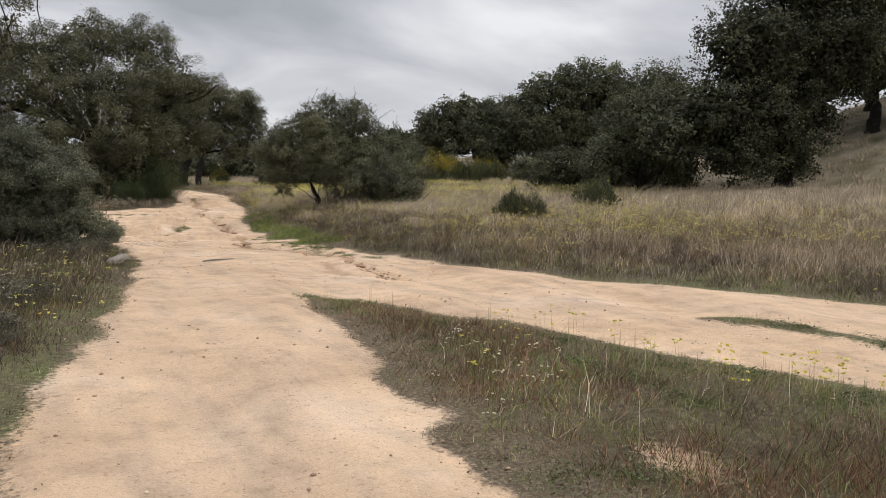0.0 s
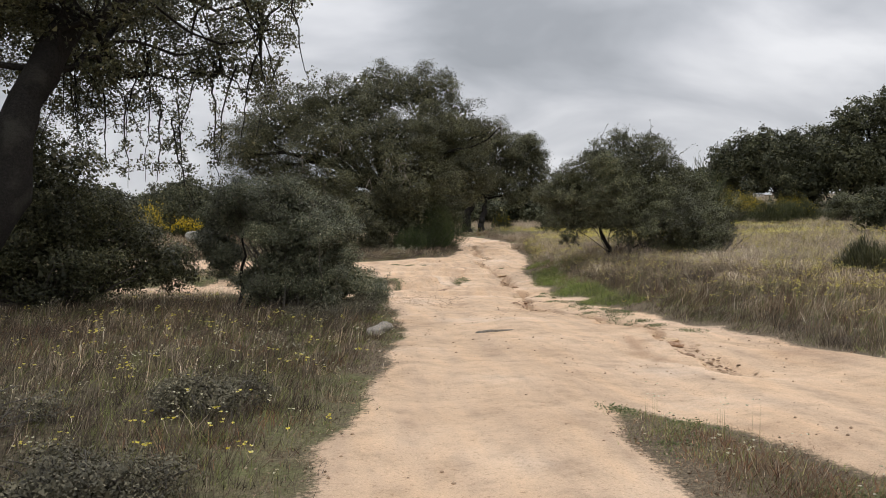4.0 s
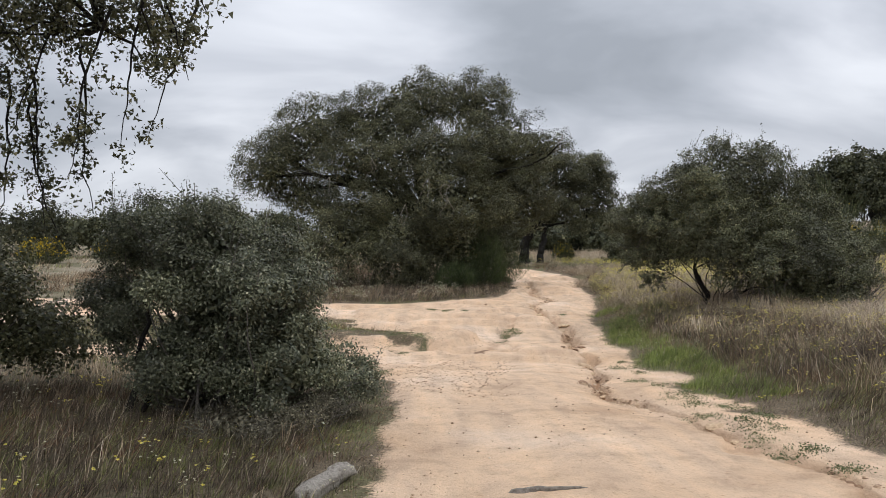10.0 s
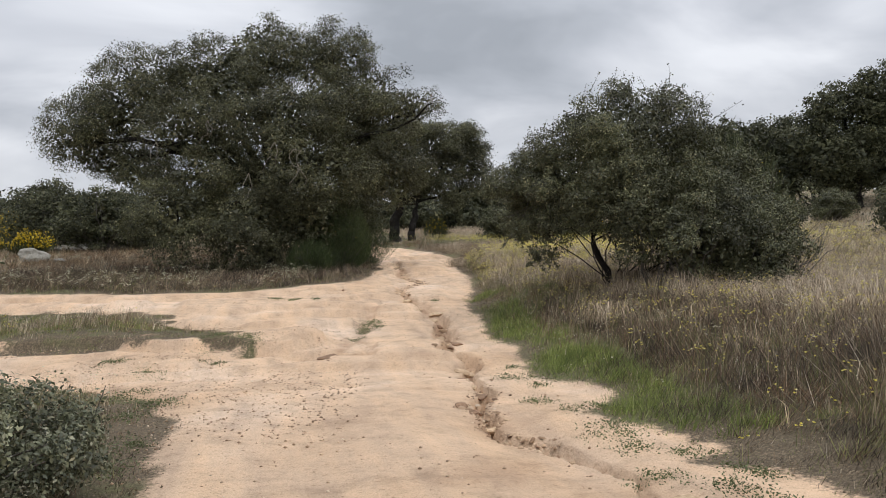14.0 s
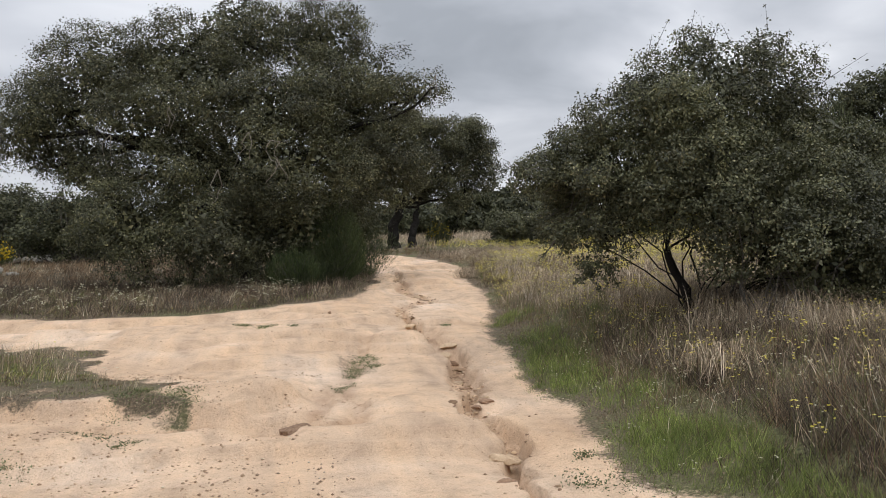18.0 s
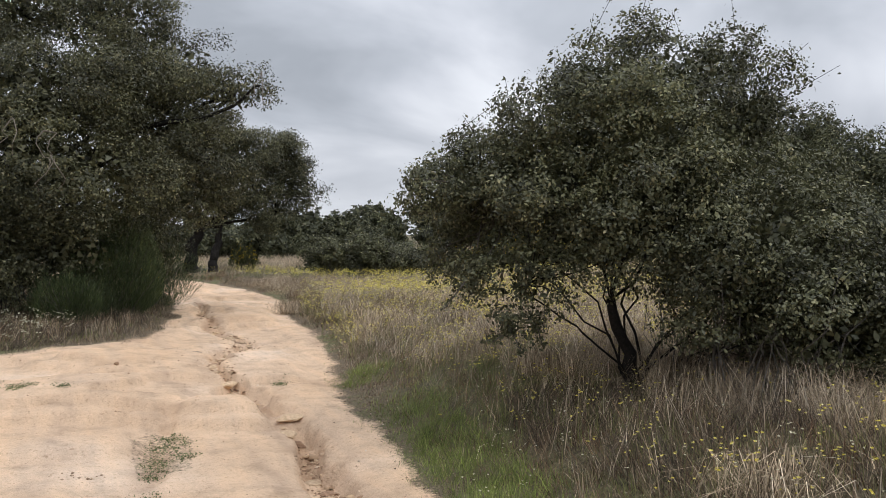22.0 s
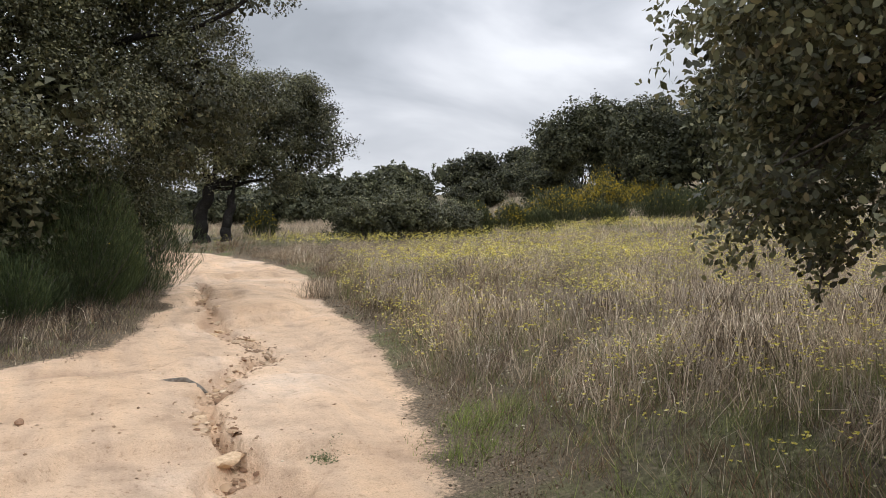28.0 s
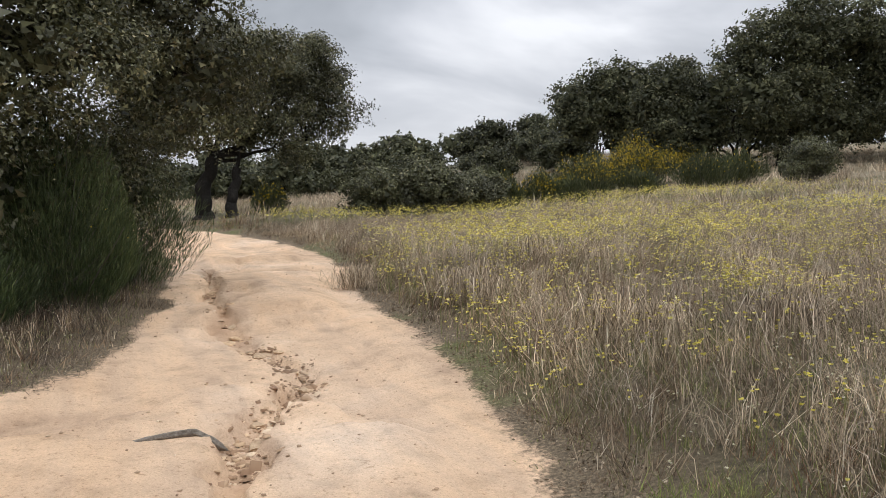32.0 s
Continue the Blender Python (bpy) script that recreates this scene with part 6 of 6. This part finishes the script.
def verge_litter():
    """Gravelly leaf litter along the further track."""
    x, y = scatter(42000, 4.2, 7.6, 21, 36)
    d = edge_depth(x, y) + ragged_edge(x, y)
    keep = (np.abs(d + 0.28) < rng.exponential(0.16, len(x))) & (d < 0.05)
    x, y = x[keep], y[keep]
    c = np.stack([x, y, ground_z(x, y) + 0.006], 1)
    flat = np.column_stack([rng.normal(0, 1, (len(x), 2)), rng.normal(0, 0.2, len(x))])
    v, f = leaves(c, flat * 2, 0.024, 0.6, 0.1, 0.0, 0.35)
    stuff("leaf_litter", v, f, LITTER, "dark crumbled leaf litter along the further track")


verge_litter()
wood("log", [(-0.42, 8.4, 0.02), (-0.28, 8.75, 0.045), (-0.15, 9.07, 0.07)], 0.075, 0.055, PALE_WOOD, "short weathered grey log at the track edge", "log")
wood("root", [(0.95, 8.62, 0.0), (1.2, 8.6, 0.012), (1.5, 8.58, 0.0)], 0.022, 0.01, DEADWOOD, "bare root crossing the sand", "root")
wood("fallen_branch", [(3.12, 26.39, 0.004), (3.37, 26.46, 0.016), (3.61, 26.52, 0.024), (3.82, 26.50, 0.03)], 0.012, 0.03, DEADWOOD, "crooked grey branch lying on the sand", "branch")


# low weeds rooted in the sand beside the gully and in the clearing
WEEDS = []


def weed(x, y, r):
    n = int(230 * (r / 0.12) ** 2)
    k = rng.integers(0, 7, n)
    bx, by = rng.normal(0, 0.55, 7) * r, rng.normal(0, 0.45, 7) * r
    px, py = x + bx[k] + rng.normal(0, 0.42, n) * r, y + by[k] * 1.6 + rng.normal(0, 0.5, n) * r
    WEEDS.append(np.stack([px, py, ground_z(px, py) + rng.uniform(0.0, 0.03, n)], 1))


for x, y, r in ((3.51, 15.52, 0.14), (3.36, 14.15, 0.13), (3.5, 12.6, 0.17), (3.44, 12.15, 0.12), (3.62, 12.9, 0.1), (3.3, 11.5, 0.14), (3.55, 10.97, 0.16), (3.72, 10.7, 0.12), (3.45, 10.35, 0.13), (3.43, 9.75, 0.16), (3.6, 9.1, 0.14), (3.75, 11.9, 0.13), (3.7, 9.9, 0.12), (3.85, 8.5, 0.14), (3.55, 13.5, 0.11), (3.72, 16.2, 0.1), (3.6, 14.9, 0.1), (3.9, 11.3, 0.15), (3.8, 13.6, 0.12)):
    weed(x, y, r)
for x, y, r in ((0.9, 24.3, 0.16), (1.3, 24.05, 0.14), (1.7, 23.8, 0.1), (0.5, 18.8, 0.2), (0.1, 19.0, 0.2), (2.2, 20.3, 0.12), (2.7, 21.3, 0.1), (2.45, 21.2, 0.13), (2.55, 21.6, 0.15), (2.4, 20.9, 0.1), (2.6, 22.0, 0.12), (-0.2, 15.0, 0.2), (-0.35, 14.3, 0.16), (-0.1, 13.2, 0.14), (-0.5, 15.6, 0.16), (-0.2, 18.1, 0.14), (-0.6, 17.2, 0.12), (-1.1, 17.6, 0.16), (0.2, 17.7, 0.1), (-0.15, 12.4, 0.16), (4.2, 23.9, 0.1), (1.7, 3.4, 0.12), (1.35, 3.9, 0.12), (5.0, 0.6, 0.15), (5.15, -0.3, 0.16)):
    weed(x, y, r)
for _ in range(46):
    x, y = rng.uniform(0.6, 4.6), rng.uniform(-3.6, 3.2)
    if edge_depth(np.array([x]), np.array([y]))[0] < 0.02:
        weed(x, y, rng.uniform(0.08, 0.2))
WEEDS = np.concatenate(WEEDS)
v, f = leaves(WEEDS, rng.normal(0, 1, WEEDS.shape) * [1, 1, 0.4] + [0, 0, 0.5], 0.02, 0.5, 0.3, 0.0, 0.3)
stuff("low_weeds", v, f, WEED_LEAF, "low green weeds spread flat on the sand")


# fallen tussocks of straw
def tussock(x, y, r, n):
    z = height_at(x, y)
    lines = []
    a = rng.uniform(0, 6.3, n)
    foot = np.stack([x + rng.normal(0, 0.3, n) * r, y + rng.normal(0, 0.3, n) * r], 1)
    reach = r * rng.uniform(0.5, 1.3, n)
    side = np.stack([-np.sin(a), np.cos(a), np.zeros(n)], 1) * 0.0025
    way = np.stack([np.cos(a), np.sin(a)], 1) * reach[:, None]
    pts = []
    for t, up in ((0, 0), (0.35, 0.85), (0.75, 0.8), (1.0, 0.15)):
        pts.append(np.column_stack([foot + way * t, z + up * r * rng.uniform(0.15, 1.0, n)]))
    v = np.stack([p + side * m * w for p, w in zip(pts, (1, 1, 0.8, 0.3)) for m in (-1, 1)], 1)
    f = np.array([(0, 1, 3, 2), (2, 3, 5, 4), (4, 5, 7, 6)])
    me = mesh_np("straw_tussock", v.reshape(-1, 3), (np.arange(n)[:, None, None] * 8 + f[None]).reshape(-1, 4))
    me.materials.append(GRASS_DRY)
    tagged(new("straw_tussock", me), "fallen tussock of bleached straw in the meadow", "grass tussock", "straw tussocks", "stuff")


for x, y, r, n in ((7.1, 23.2, 0.5, 900), (8.6, 25.2, 0.5, 700), (6.7, 19.3, 0.5, 450), (7.3, 18.6, 0.5, 450), (7.6, 25.7, 0.4, 500), (8.2, 22.4, 0.5, 700), (9.3, 23.9, 0.5, 700), (6.3, 21.2, 0.35, 400)):
    tussock(x, y, r, n)
for _ in range(17):
    x, y = rng.uniform(5.2, 10.0), rng.uniform(10.5, 18.8)
    if edge_depth(np.array([x]), np.array([y]))[0] < -1.1:
        tussock(x, y, rng.uniform(0.22, 0.45), 260)
for _ in range(30):
    tussock(rng.uniform(6.2, 12.0), rng.uniform(21.5, 32.0), rng.uniform(0.25, 0.5), 260)


def pebbles():
    n = 12000
    x, y = scatter(n, -8, 8, -6, 44)
    fx, fy = scatter(9000, -6.5, 2.4, 13.0, 21.0)
    x, y, n = np.append(x, fx), np.append(y, fy), n + 9000
    d = edge_depth(x, y)
    keep = (d > -0.15) & ((noise2(x, y, 0.9, 80) > 0.45) | (d < 0.35))
    x, y = x[keep], y[keep]
    n = len(x)
    z = ground_z(x, y)
    s = np.minimum(rng.gamma(2.0, 0.0035, n) + 0.003, 0.016)
    ico = np.array([(1, 0, 0), (-1, 0, 0), (0, 1, 0), (0, -1, 0), (0, 0, 0.7), (0, 0, -0.7)], float)
    v = ico[None] * s[:, None, None] * rng.uniform(0.6, 1.3, (n, 6, 1)) + np.stack([x, y, z + s * 0.3], 1)[:, None]
    f = np.array([(0, 2, 4), (2, 1, 4), (1, 3, 4), (3, 0, 4), (2, 0, 5), (1, 2, 5), (3, 1, 5), (0, 3, 5)])
    fs = (np.arange(n)[:, None, None] * 6 + f[None]).reshape(-1, 3)
    stuff("pebbles", v.reshape(-1, 3), fs, GRAVEL, "scattered gravel and clay crumbs on the sand")


pebbles()
